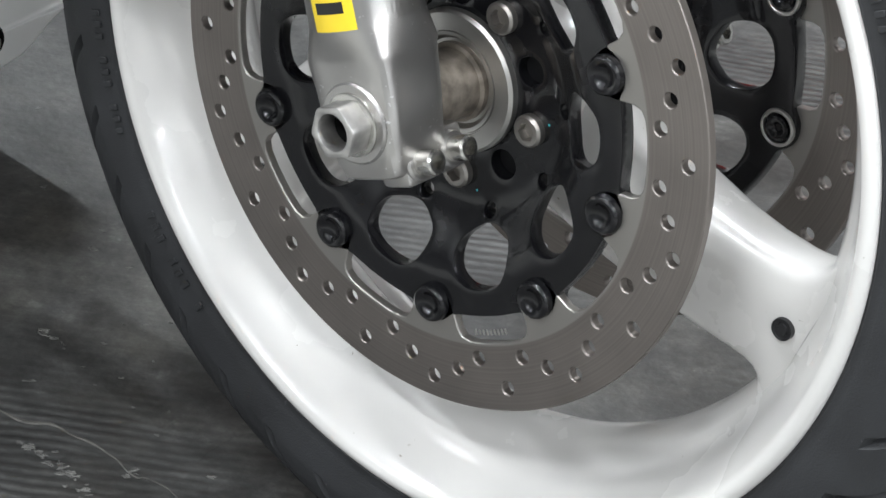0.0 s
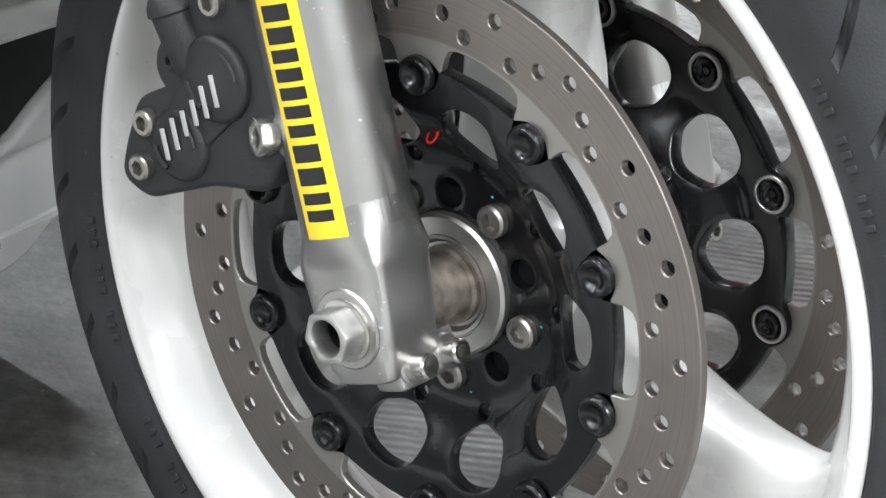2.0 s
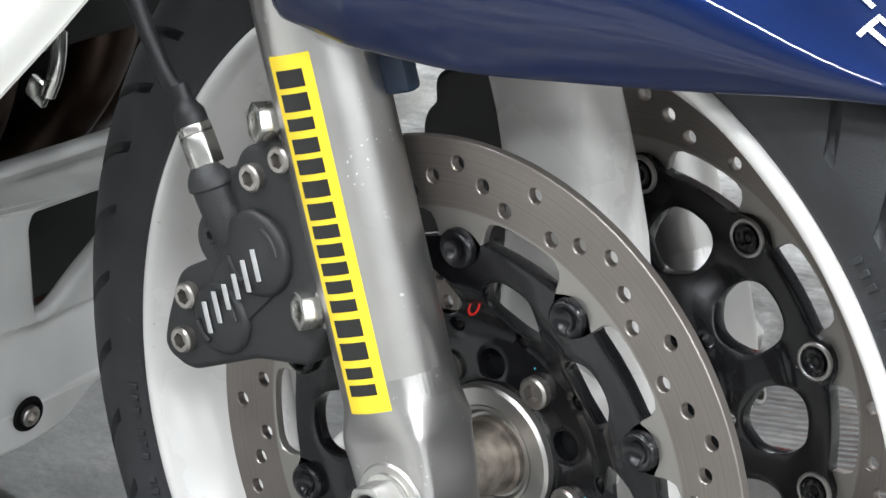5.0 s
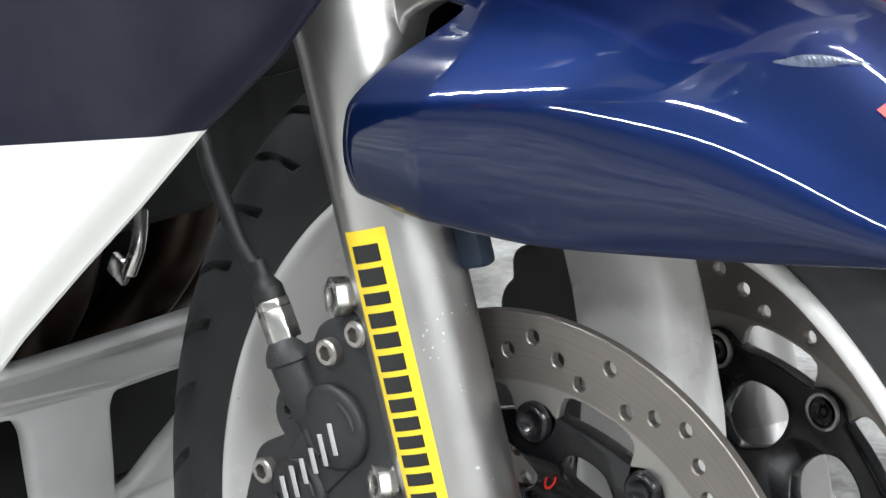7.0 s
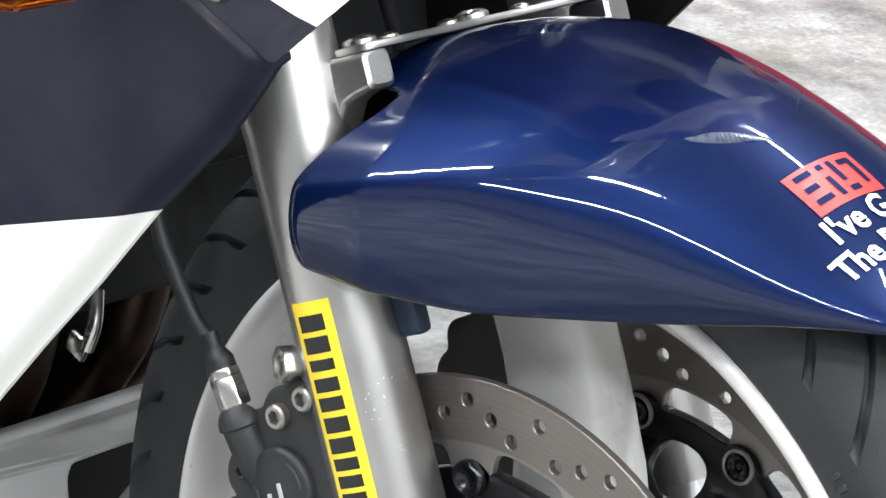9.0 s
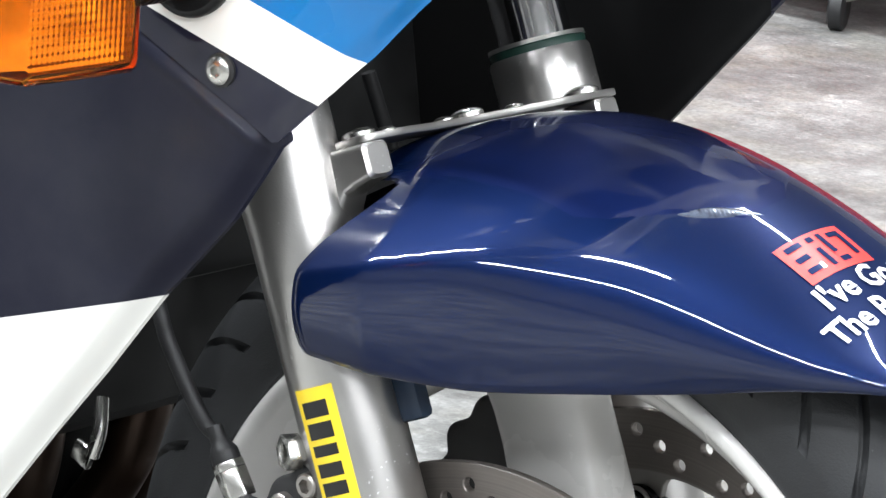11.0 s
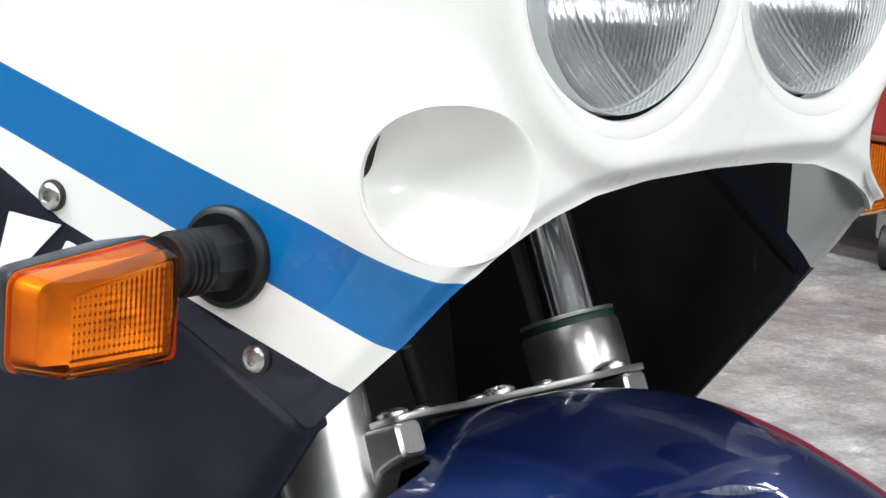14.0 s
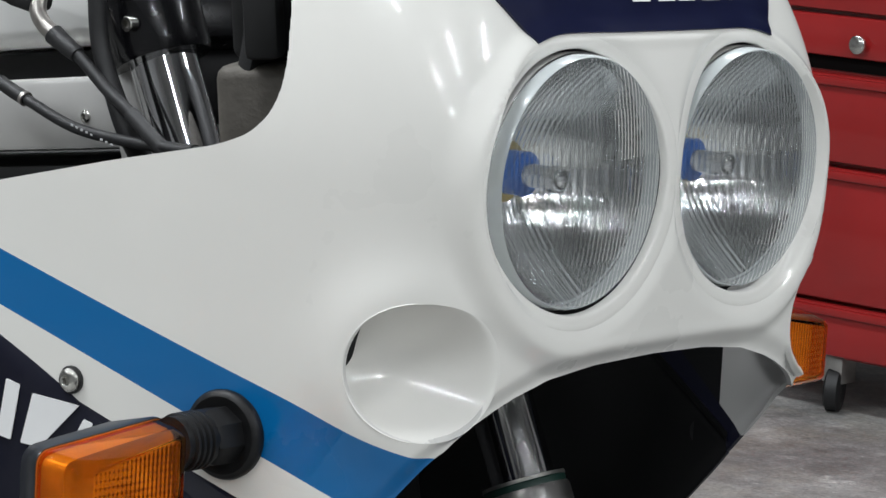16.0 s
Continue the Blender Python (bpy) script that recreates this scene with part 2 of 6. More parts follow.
    tint.data_type, tint.blend_type = "RGBA", "MULTIPLY"
    nt.links.new(ramp(noise_at(6.0, 6, 0.7, 20.0), 0.48, 0.66, 0.0, 1.0), tint.inputs[0])
    nt.links.new(colour, tint.inputs[6])
    tint.inputs[7].default_value = (1.0, 0.955, 0.87, 1)
    colour = tint.outputs[2]
    nt.links.new(colour, b.inputs["Base Color"])
    old = b.inputs["Normal"].links[0].from_node
    bp = nt.nodes.new("ShaderNodeBump")
    bp.inputs["Strength"].default_value, bp.inputs["Distance"].default_value = 0.35, 0.002
    nt.links.new(line, bp.inputs["Height"])
    nt.links.new(bp.outputs[0], old.inputs["Normal"])

M_WALL = mat("wall_paint", (0.46, 0.46, 0.46), 0.7, var=0.05, scale=3)
M_CEILING = mat("ceiling_paint", (0.26, 0.26, 0.26), 0.8, var=0.1, scale=3)


def math_node(nt, op, a, b=None, clamp=False):
    n = nt.nodes.new("ShaderNodeMath")
    n.operation, n.use_clamp = op, clamp
    for k, v in enumerate((a, b)):
        if v is None:
            continue
        if isinstance(v, (int, float)):
            n.inputs[k].default_value = v
        else:
            nt.links.new(v, n.inputs[k])
    return n.outputs[0]


def paint(name, layers, base, rough=0.28, coat=0.8):
    """Painted panel: each layer is (x0, a, b, c, colour), laid below the line z = a + b t + c t^2 with t = x0 - x."""
    m = mat(name, base, rough, coat=coat, var=0.03, scale=10)
    nt = m.node_tree
    b = nt.nodes["Principled BSDF"]
    tc = nt.nodes.new("ShaderNodeTexCoord")
    sep = nt.nodes.new("ShaderNodeSeparateXYZ")
    nt.links.new(tc.outputs["Object"], sep.inputs[0])
    colour = b.inputs["Base Color"].links[0].from_socket
    for x0, a, k1, k2, rgb in layers:
        t = math_node(nt, "SUBTRACT", x0, sep.outputs[0])
        z = math_node(nt, "ADD", a, math_node(nt, "ADD", math_node(nt, "MULTIPLY", t, k1), math_node(nt, "MULTIPLY", math_node(nt, "MULTIPLY", t, t), k2)))
        under = math_node(nt, "MULTIPLY", math_node(nt, "SUBTRACT", z, sep.outputs[2]), 4000.0, True)
        mix = nt.nodes.new("ShaderNodeMix")
        mix.data_type = "RGBA"
        nt.links.new(under, mix.inputs[0])
        nt.links.new(colour, mix.inputs[6])
        mix.inputs[7].default_value = (*rgb, 1)
        colour = mix.outputs[2]
    nt.links.new(colour, b.inputs["Base Color"])
    return m


PEARL, STRIPE, NAVY = (0.770, 0.757, 0.718), (0.0004, 0.128, 0.36), (0.0050, 0.0052, 0.0170)
M_LIVERY = paint("livery_paint", [(0.001, 0.6990, 0.285, 0.03, STRIPE), (-0.0222, 0.6655, 0.345, -0.05, PEARL), (-0.0448, 0.6440, 0.345, 0.0, NAVY)], PEARL)
M_LIVERY.node_tree.nodes["Principled BSDF"].inputs["Specular IOR Level"].default_value = 0.2
M_LOWER = paint("side_paint", [(-0.1122, 0.5388, -0.334, 0.0, (0.66, 0.65, 0.62))], (0.0080, 0.0085, 0.0175), 0.45, 0.05)
M_LOWER.node_tree.nodes["Principled BSDF"].inputs["Specular IOR Level"].default_value = 0.12


def dusty(m, rgb, scale, lo, hi):
    """A film of dust in soft clouds."""
    nt = m.node_tree
    b = nt.nodes["Principled BSDF"]
    tc = nt.nodes.new("ShaderNodeTexCoord")
    n = nt.nodes.new("ShaderNodeTexNoise")
    n.inputs["Scale"].default_value, n.inputs["Detail"].default_value, n.inputs["Roughness"].default_value = scale, 7, 0.62
    nt.links.new(tc.outputs["Object"], n.inputs["Vector"])
    r = nt.nodes.new("ShaderNodeMapRange")
    r.inputs[1].default_value, r.inputs[2].default_value, r.inputs[3].default_value, r.inputs[4].default_value = 0.36, 0.66, lo, hi
    nt.links.new(n.outputs[0], r.inputs[0])
    mix = nt.nodes.new("ShaderNodeMix")
    mix.data_type, mix.blend_type = "RGBA", "ADD"
    nt.links.new(r.outputs[0], mix.inputs[0])
    nt.links.new(b.inputs["Base Color"].links[0].from_socket, mix.inputs[6])
    mix.inputs[7].default_value = (*rgb, 1)
    nt.links.new(mix.outputs[2], b.inputs["Base Color"])


dusty(M_LOWER, (0.012, 0.012, 0.0115), 9.0, 0.0, 1.0)
M_INNER = paint("inner_side", [(-0.070, 0.697, 60.0, 0.0, (0.0055, 0.0055, 0.0060)), (-0.045, 0.6556, 0.69, 0.0, (0.0035, 0.0040, 0.018))], (0.56, 0.55, 0.53), 0.45, 0.1)
M_NAVYGLOSS = mat("navy_gloss", (0.004, 0.006, 0.030), 0.3, coat=0.5, var=0.1, spec=0.15)
M_REFLECTOR = mat("lamp_reflector", (0.95, 0.955, 0.96), 0.07, 1.0, var=0.01)
M_BAND = mat("ribbed_glass_edge", (0.70, 0.73, 0.73), 0.15, 0.0, var=0.05)
M_BAND.node_tree.nodes["Principled BSDF"].inputs["Transmission Weight"].default_value = 0.55
M_YELLOWBRASS = mat("brass", (0.60, 0.45, 0.16), 0.25, 1.0, var=0.1)
M_SIGREF = mat("signal_reflector", (0.56, 0.56, 0.54), 0.24, 0.25, var=0.2, scale=60)
M_BULB = mat("bulb_glass", (0.6, 0.6, 0.58), 0.15, var=0.05)
M_HALOGEN = mat("bright_bulb_shield", (0.62, 0.64, 0.66), 0.14, 1.0, var=0.05)
M_BLUEGLASS = mat("blue_collar", (0.010, 0.07, 0.26), 0.2, var=0.1)
M_SIGBODY = mat("black_signal_shell", (0.016, 0.018, 0.022), 0.35, var=0.15)
M_AMBERRIM = mat("amber_rim", (0.40, 0.12, 0.012), 0.3, var=0.1)
M_PIPE = mat("brown_pipe", (0.045, 0.028, 0.020), 0.36, 0.7, var=0.3, scale=40)
M_CABINET = mat("red_enamel", (0.30, 0.014, 0.014), 0.3, coat=0.4, var=0.12, scale=6)
M_SPAR = mat("bare_aluminium", (0.66, 0.65, 0.63), 0.42, 0.55, var=0.06, scale=20)


def glass(name, colour, rough, ribs, ior=1.22):
    """Clear pressed glass or plastic with fine ribs; ribs is a list of (direction, scale, strength)."""
    m = bpy.data.materials.new(name)
    m.use_nodes = True
    nt = m.node_tree
    b = nt.nodes["Principled BSDF"]
    b.inputs["Base Color"].default_value = (*colour, 1)
    b.inputs["Transmission Weight"].default_value, b.inputs["Roughness"].default_value, b.inputs["IOR"].default_value = 1.0, rough, ior
    tc = nt.nodes.new("ShaderNodeTexCoord")
    last = None
    for way, scale, strength in ribs:
        w = nt.nodes.new("ShaderNodeTexWave")
        w.bands_direction, w.wave_profile = way, "SIN"
        w.inputs["Scale"].default_value, w.inputs["Distortion"].default_value = scale, 0.0
        nt.links.new(tc.outputs["Object"], w.inputs["Vector"])
        bp = nt.nodes.new("ShaderNodeBump")
        bp.inputs["Strength"].default_value, bp.inputs["Distance"].default_value = strength, 0.001
        nt.links.new(w.outputs["Fac"], bp.inputs["Height"])
        if last:
            nt.links.new(last, bp.inputs["Normal"])
        last = bp.outputs[0]
    if last:
        nt.links.new(last, b.inputs["Normal"])
    return m


def flute_bump(m, deep):
    """Upright flutes in blocks: each band of the glass has flutes of its own width and tilt. Returns the bump's output."""
    nt = m.node_tree
    tc = nt.nodes.new("ShaderNodeTexCoord")
    sep = nt.nodes.new("ShaderNodeSeparateXYZ")
    nt.links.new(tc.outputs["Object"], sep.inputs[0])
    bow = math_node(nt, "MULTIPLY", math_node(nt, "MULTIPLY", sep.outputs[1], sep.outputs[1]), 0.35)
    z = math_node(nt, "DIVIDE", math_node(nt, "SUBTRACT", math_node(nt, "ADD", sep.outputs[2], bow), LAMP_BASE), 0.0272)
    band = math_node(nt, "FLOOR", z)
    rnd = math_node(nt, "FRACT", math_node(nt, "MULTIPLY", math_node(nt, "SINE", math_node(nt, "MULTIPLY", band, 12.9)), 43.7))
    pitch = math_node(nt, "ADD", 1500.0, math_node(nt, "MULTIPLY", rnd, 600.0))
    flute = math_node(nt, "SINE", math_node(nt, "ADD", math_node(nt, "MULTIPLY", sep.outputs[1], pitch), math_node(nt, "MULTIPLY", rnd, 6.0)))
    tilt = math_node(nt, "MULTIPLY", math_node(nt, "FRACT", z), math_node(nt, "ADD", -1.5, math_node(nt, "MULTIPLY", rnd, 6.0)))
    h = math_node(nt, "ADD", math_node(nt, "MULTIPLY", flute, math_node(nt, "ADD", 0.3, math_node(nt, "MULTIPLY", rnd, 0.35))), tilt)
    bp = nt.nodes.new("ShaderNodeBump")
    bp.inputs["Strength"].default_value, bp.inputs["Distance"].default_value = 1.0, deep
    nt.links.new(h, bp.inputs["Height"])
    return bp.outputs[0]


def thin_glass(name, colour, deep):
    """A thin pressed pane: its relief bends what shows behind and breaks up its gloss."""
    m = bpy.data.materials.new(name)
    m.use_nodes = True
    nt = m.node_tree
    nt.nodes.remove(nt.nodes["Principled BSDF"])
    clear = nt.nodes.new("ShaderNodeBsdfRefraction")
    clear.inputs["Color"].default_value = (*colour, 1)
    clear.inputs["IOR"].default_value, clear.inputs["Roughness"].default_value = 1.09, 0.0
    gloss = nt.nodes.new("ShaderNodeBsdfGlossy")
    gloss.inputs["Roughness"].default_value = 0.04
    relief = flute_bump(m, deep)
    nt.links.new(relief, gloss.inputs["Normal"])
    nt.links.new(flute_bump(m, deep * 3.5), clear.inputs["Normal"])
    straight = nt.nodes.new("ShaderNodeBsdfTransparent")
    straight.inputs[0].default_value = (*colour, 1)
    through_glass = nt.nodes.new("ShaderNodeMixShader")
    through_glass.inputs[0].default_value = 0.22
    nt.links.new(straight.outputs[0], through_glass.inputs[1])
    nt.links.new(clear.outputs[0], through_glass.inputs[2])
    fres = nt.nodes.new("ShaderNodeFresnel")
    fres.inputs["IOR"].default_value = 1.55
    nt.links.new(relief, fres.inputs["Normal"])
    mix = nt.nodes.new("ShaderNodeMixShader")
    nt.links.new(math_node(nt, "ADD", 0.05, math_node(nt, "MULTIPLY", fres.outputs[0], 1.3), True), mix.inputs[0])
    nt.links.new(through_glass.outputs[0], mix.inputs[1])
    nt.links.new(gloss.outputs[0], mix.inputs[2])
    nt.links.new(mix.outputs[0], nt.nodes["Material Output"].inputs[0])
    return m


LAMP_BASE = 0.7712
M_LENS = thin_glass("fluted_glass", (0.97, 0.985, 0.985), 0.0006)
M_REFLECTOR.node_tree.links.new(flute_bump(M_REFLECTOR, 0.00028), M_REFLECTOR.node_tree.nodes["Principled BSDF"].inputs["Normal"])
M_AMBER = glass("amber_plastic", (0.74, 0.23, 0.013), 0.03, [])
M_AMBERGRID = glass("amber_prism_grid", (0.80, 0.29, 0.014), 0.05, [("Y", 105.0, 0.32), ("Z", 80.0, 0.60)])
M_AMBERGRID.node_tree.nodes["Principled BSDF"].inputs["Transmission Weight"].default_value = 0.86

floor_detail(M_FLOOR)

# ---- builders ----
def part(name, bm, material, parent, label="", smooth=40):
    """One mesh object under a thing or a part; materials may be a list."""
    if isinstance(bm, bpy.types.Mesh):
        me = bm
    else:
        me = bpy.data.meshes.new(name)
        bm.normal_update()
        bm.to_mesh(me)
        bm.free()
    me.name = name
    for m in material if isinstance(material, (list, tuple)) else [material]:
        me.materials.append(m)
    if smooth:
        me.shade_smooth()
        me.set_sharp_from_angle(angle=radians(smooth))
    ob = new(name, me)
    ob.parent = parent
    return tagged(ob, label)


def thing(name, label, category, group="", kind="", at=(0, 0, 0)):
    ob = new(name)
    ob.empty_display_size = 0.05
    ob.location = at
    return tagged(ob, label, category, group, kind)


def lathe(profile, segs=96, axis="y", at=(0, 0, 0), closed=True):
    """A body of revolution; the profile gives (along the axis, radius)."""
    bm = bmesh.new()
    rings = []
    for k in range(segs):
        a = 2 * math.pi * k / segs
        ring = []
        for h, r in profile:
            c, s = r * math.cos(a), r * math.sin(a)
            p = (c, h, s) if axis == "y" else ((c, s, h) if axis == "z" else (h, c, s))
            ring.append(bm.verts.new((p[0] + at[0], p[1] + at[1], p[2] + at[2])))
        rings.append(ring)
    n = len(profile)
    for k in range(segs):
        a, b = rings[k], rings[(k + 1) % segs]
        for i in range(n if closed else n - 1):
            j = (i + 1) % n
            bm.faces.new((a[i], a[j], b[j], b[i]))
    bmesh.ops.remove_doubles(bm, verts=bm.verts, dist=1e-6)
    bmesh.ops.recalc_face_normals(bm, faces=bm.faces)
    return bm


def plate(outlines, thick, bevel=0.0, m=None, res=1):
    """A flat plate from closed outlines (the first is the outside, the others are holes), in its own xy plane, thick along z."""
    cu = bpy.data.curves.new("plate", "CURVE")
    cu.dimensions, cu.fill_mode, cu.extrude, cu.bevel_depth, cu.bevel_resolution = "2D", "BOTH", thick / 2 - bevel, bevel, res
    for line in outlines:
        sp = cu.splines.new("POLY")
        sp.points.add(len(line) - 1)
        for q, (x, y) in zip(sp.points, line):
            q.co = (x, y, 0, 1)
        sp.use_cyclic_u = True
    ob = bpy.data.objects.new("plate", cu)
    scene.collection.objects.link(ob)
    me = bpy.data.meshes.new_from_object(ob.evaluated_get(bpy.context.evaluated_depsgraph_get()))
    bpy.data.objects.remove(ob)
    bpy.data.curves.remove(cu)
    bm = bmesh.new()
    bm.from_mesh(me)
    bpy.data.meshes.remove(me)
    bmesh.ops.remove_doubles(bm, verts=bm.verts, dist=1e-6)
    if m is not None:
        bm.transform(m)
        if m.determinant() < 0:
            bmesh.ops.reverse_faces(bm, faces=bm.faces)
    return bm


def ring_pts(r, n=96, c=(0, 0), phase=0.0, rev=False):
    pts = [(c[0] + r * math.cos(phase + 2 * math.pi * k / n), c[1] + r * math.sin(phase + 2 * math.pi * k / n)) for k in range(n)]
    return pts[::-1] if rev else pts


def rounded(pts, r=0.004, n=5):
    """A polygon with its corners rounded."""
    out = []
    k = len(pts)
    for i in range(k):
        p, q, s = Vector(pts[i - 1]), Vector(pts[i]), Vector(pts[(i + 1) % k])
        a, b = (p - q), (s - q)
        d = min(r, a.length * 0.45, b.length * 0.45)
        a, b = q + a.normalized() * d, q + b.normalized() * d
        for j in range(n + 1):
            t = j / n
            out.append(tuple((1 - t) ** 2 * a + 2 * t * (1 - t) * q + t * t * b))
    return out


def sstep(a, b, v):
    t = min(1, max(0, (v - a) / (b - a)))
    return t * t * (3 - 2 * t)


def polar(r, deg):
    return (r * math.cos(radians(deg)), r * math.sin(radians(deg)))


def smooth_path(pts, n=8, closed=False):
    """A Catmull-Rom line through the points."""
    pts = [Vector(p) for p in pts]
    k = len(pts)
    out = []
    for i in range(k if closed else k - 1):
        g = lambda j: pts[j % k] if closed else pts[min(max(j, 0), k - 1)]
        p0, p1, p2, p3 = g(i - 1), g(i), g(i + 1), g(i + 2)
        for j in range(n):
            t = j / n
            out.append(0.5 * (2 * p1 + (p2 - p0) * t + (2 * p0 - 5 * p1 + 4 * p2 - p3) * t * t + (3 * p1 - p0 - 3 * p2 + p3) * t ** 3))
    if not closed:
        out.append(pts[-1])
    return out


def tube(pts, radius, segs=14, n=8, caps=True):
    """A round tube along a smooth line; radius is a number or a function of 0..1."""
    line = smooth_path(pts, n) if len(pts) > 2 else [Vector(p) for p in pts]
    bm = bmesh.new()
    up = None
    rings = []
    for i, p in enumerate(line):
        d = (line[min(i + 1, len(line) - 1)] - line[max(i - 1, 0)]).normalized()
        if up is None:
            up = d.orthogonal().normalized()
        up = (up - d * up.dot(d)).normalized()
        side = d.cross(up)
        r = radius(i / (len(line) - 1)) if callable(radius) else radius
        rings.append([bm.verts.new(p + (up * math.cos(a) + side * math.sin(a)) * r) for a in (2 * math.pi * k / segs for k in range(segs))])
    for a, b in zip(rings, rings[1:]):
        for k in range(segs):
            bm.faces.new((a[k], a[(k + 1) % segs], b[(k + 1) % segs], b[k]))
    if caps:
        bm.faces.new(rings[0][::-1])
        bm.faces.new(rings[-1])
    bmesh.ops.recalc_face_normals(bm, faces=bm.faces)
    return bm


def box(sx, sy, sz, bevel=0.0, m=None, segs=2):
    bm = bmesh.new()
    bmesh.ops.create_cube(bm, size=1.0)
    bmesh.ops.scale(bm, vec=(sx, sy, sz), verts=bm.verts)
    if bevel:
        bmesh.ops.bevel(bm, geom=bm.edges[:], offset=bevel, segments=segs, affect="EDGES", profile=0.5)
    if m is not None:
        bm.transform(m)
    return bm


def join(*bms):
    """Several pieces of one part in one mesh."""
    out = bmesh.new()
    for bm in bms:
        me = bpy.data.meshes.new("join")
        bm.to_mesh(me)
        bm.free()
        out.from_mesh(me)
        bpy.data.meshes.remove(me)
    return out


def basis(origin, z, x=None):
    """A pose with its z axis along z and its x axis near x."""
    z = Vector(z).normalized()
    x = Vector(x) if x is not None else z.orthogonal()
    x = (x - z * x.dot(z)).normalized()
    y = z.cross(x)
    return Matrix((
        (x.x, y.x, z.x, origin[0]), (x.y, y.y, z.y, origin[1]), (x.z, y.z, z.z, origin[2]), (0, 0, 0, 1)))


def turned(bm, m):
    bm.transform(m)
    return bm


def spin(profile, m, segs=48):
    """A body of revolution on the z axis of the pose m."""
    return turned(lathe(profile, segs, "z"), m)


def allen_bolt(m, r=0.006, h=0.007, head="cap"):
    """A socket screw, its head standing on the pose's plane; one mesh with the hexagonal socket sunk into it."""
    if head == "cap":
        body = spin([(-0.002, 0), (-0.002, r), (h - r * 0.15, r), (h, r * 0.85), (h, 0.58 * r), (h * 0.10, 0.56 * r), (h * 0.10, 0)], m, 24)
    else:
        dome = [(h * math.sqrt(max(0, 1 - (q * 0.9) ** 2)), r * q) for q in (1, 0.9, 0.8, 0.65, 0.5)]
        body = spin([(-0.001, 0), (-0.001, r)] + dome + [(h * 0.8, 0.42 * r), (h * 0.2, 0.36 * r), (h * 0.2, 0)], m, 24)
    back = m.inverted()
    for v in body.verts:
        p = back @ v.co
        q = math.hypot(p.x, p.y)
        if 1e-6 < q < 0.6 * r and p.z > h * 0.05:
            a = (math.degrees(math.atan2(p.y, p.x)) % 60.0) - 30.0
            k = 0.90 / math.cos(radians(a))
            v.co = m @ Vector((p.x * k, p.y * k, p.z))
    return body


# ---- setting ----
def slab(name, sx, sy, sz, at, material, label, category):
    ob = part(name, box(sx, sy, sz), material, None, label, 0)
    ob.location = at
    return tagged(ob, label, category, kind="structure")


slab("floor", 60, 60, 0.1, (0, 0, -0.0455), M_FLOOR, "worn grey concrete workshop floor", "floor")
# walls out of view, added to close the room and bounce light back
slab("wall_back", 0.2, 12, 3.2, (-6.1, 0, 1.6), M_WALL, "unseen pale painted wall, added to close the room", "wall")
slab("wall_side", 12.2, 0.2, 3.2, (0, 6.1, 1.6), M_WALL, "unseen pale painted wall, added to close the room", "wall")
slab("wall_front", 0.2, 12, 3.2, (6.1, 0, 1.6), M_WALL, "unseen pale painted wall, added to close the room", "wall")
slab("wall_near", 12.2, 0.2, 3.2, (0, -6.1, 1.6), M_WALL, "unseen pale painted wall, added to close the room", "wall")
slab("ceiling", 12.4, 12.4, 0.1, (0, 0, 3.25), M_CEILING, "dark workshop ceiling", "ceiling")

def crack():
    """A ragged line of pale filler in an old crack of the floor."""
    bm = bmesh.new()
    line = smooth_path([(-0.60, -0.170, 0), (-0.40, -0.135, 0), (-0.290, -0.120, 0), (-0.2209, -0.1024, 0), (-0.2034, -0.0898, 0), (-0.1760, -0.0864, 0), (-0.1447, -0.0873, 0), (-0.1229, -0.0836, 0), (0.02, -0.095, 0), (0.25, -0.07, 0)], 40)
    rows = []
    for k, p in enumerate(line):
        j = noise.noise(p * 60) * 0.0035
        w = max(0.0003, 0.0007 + 0.0020 * noise.noise(p * 45 + Vector((5, 0, 0))))
        rows.append([bm.verts.new((p.x, p.y + j + d * w, 0.0045 + h)) for d, h in ((-1, 0.0), (-0.6, 0.0006), (0.6, 0.0006), (1, 0.0))])
    for a, b in zip(rows, rows[1:]):
        for i in range(3):
            bm.faces.new((a[i], b[i], b[i + 1], a[i + 1]))
    bmesh.ops.recalc_face_normals(bm, faces=bm.faces)
    return bm


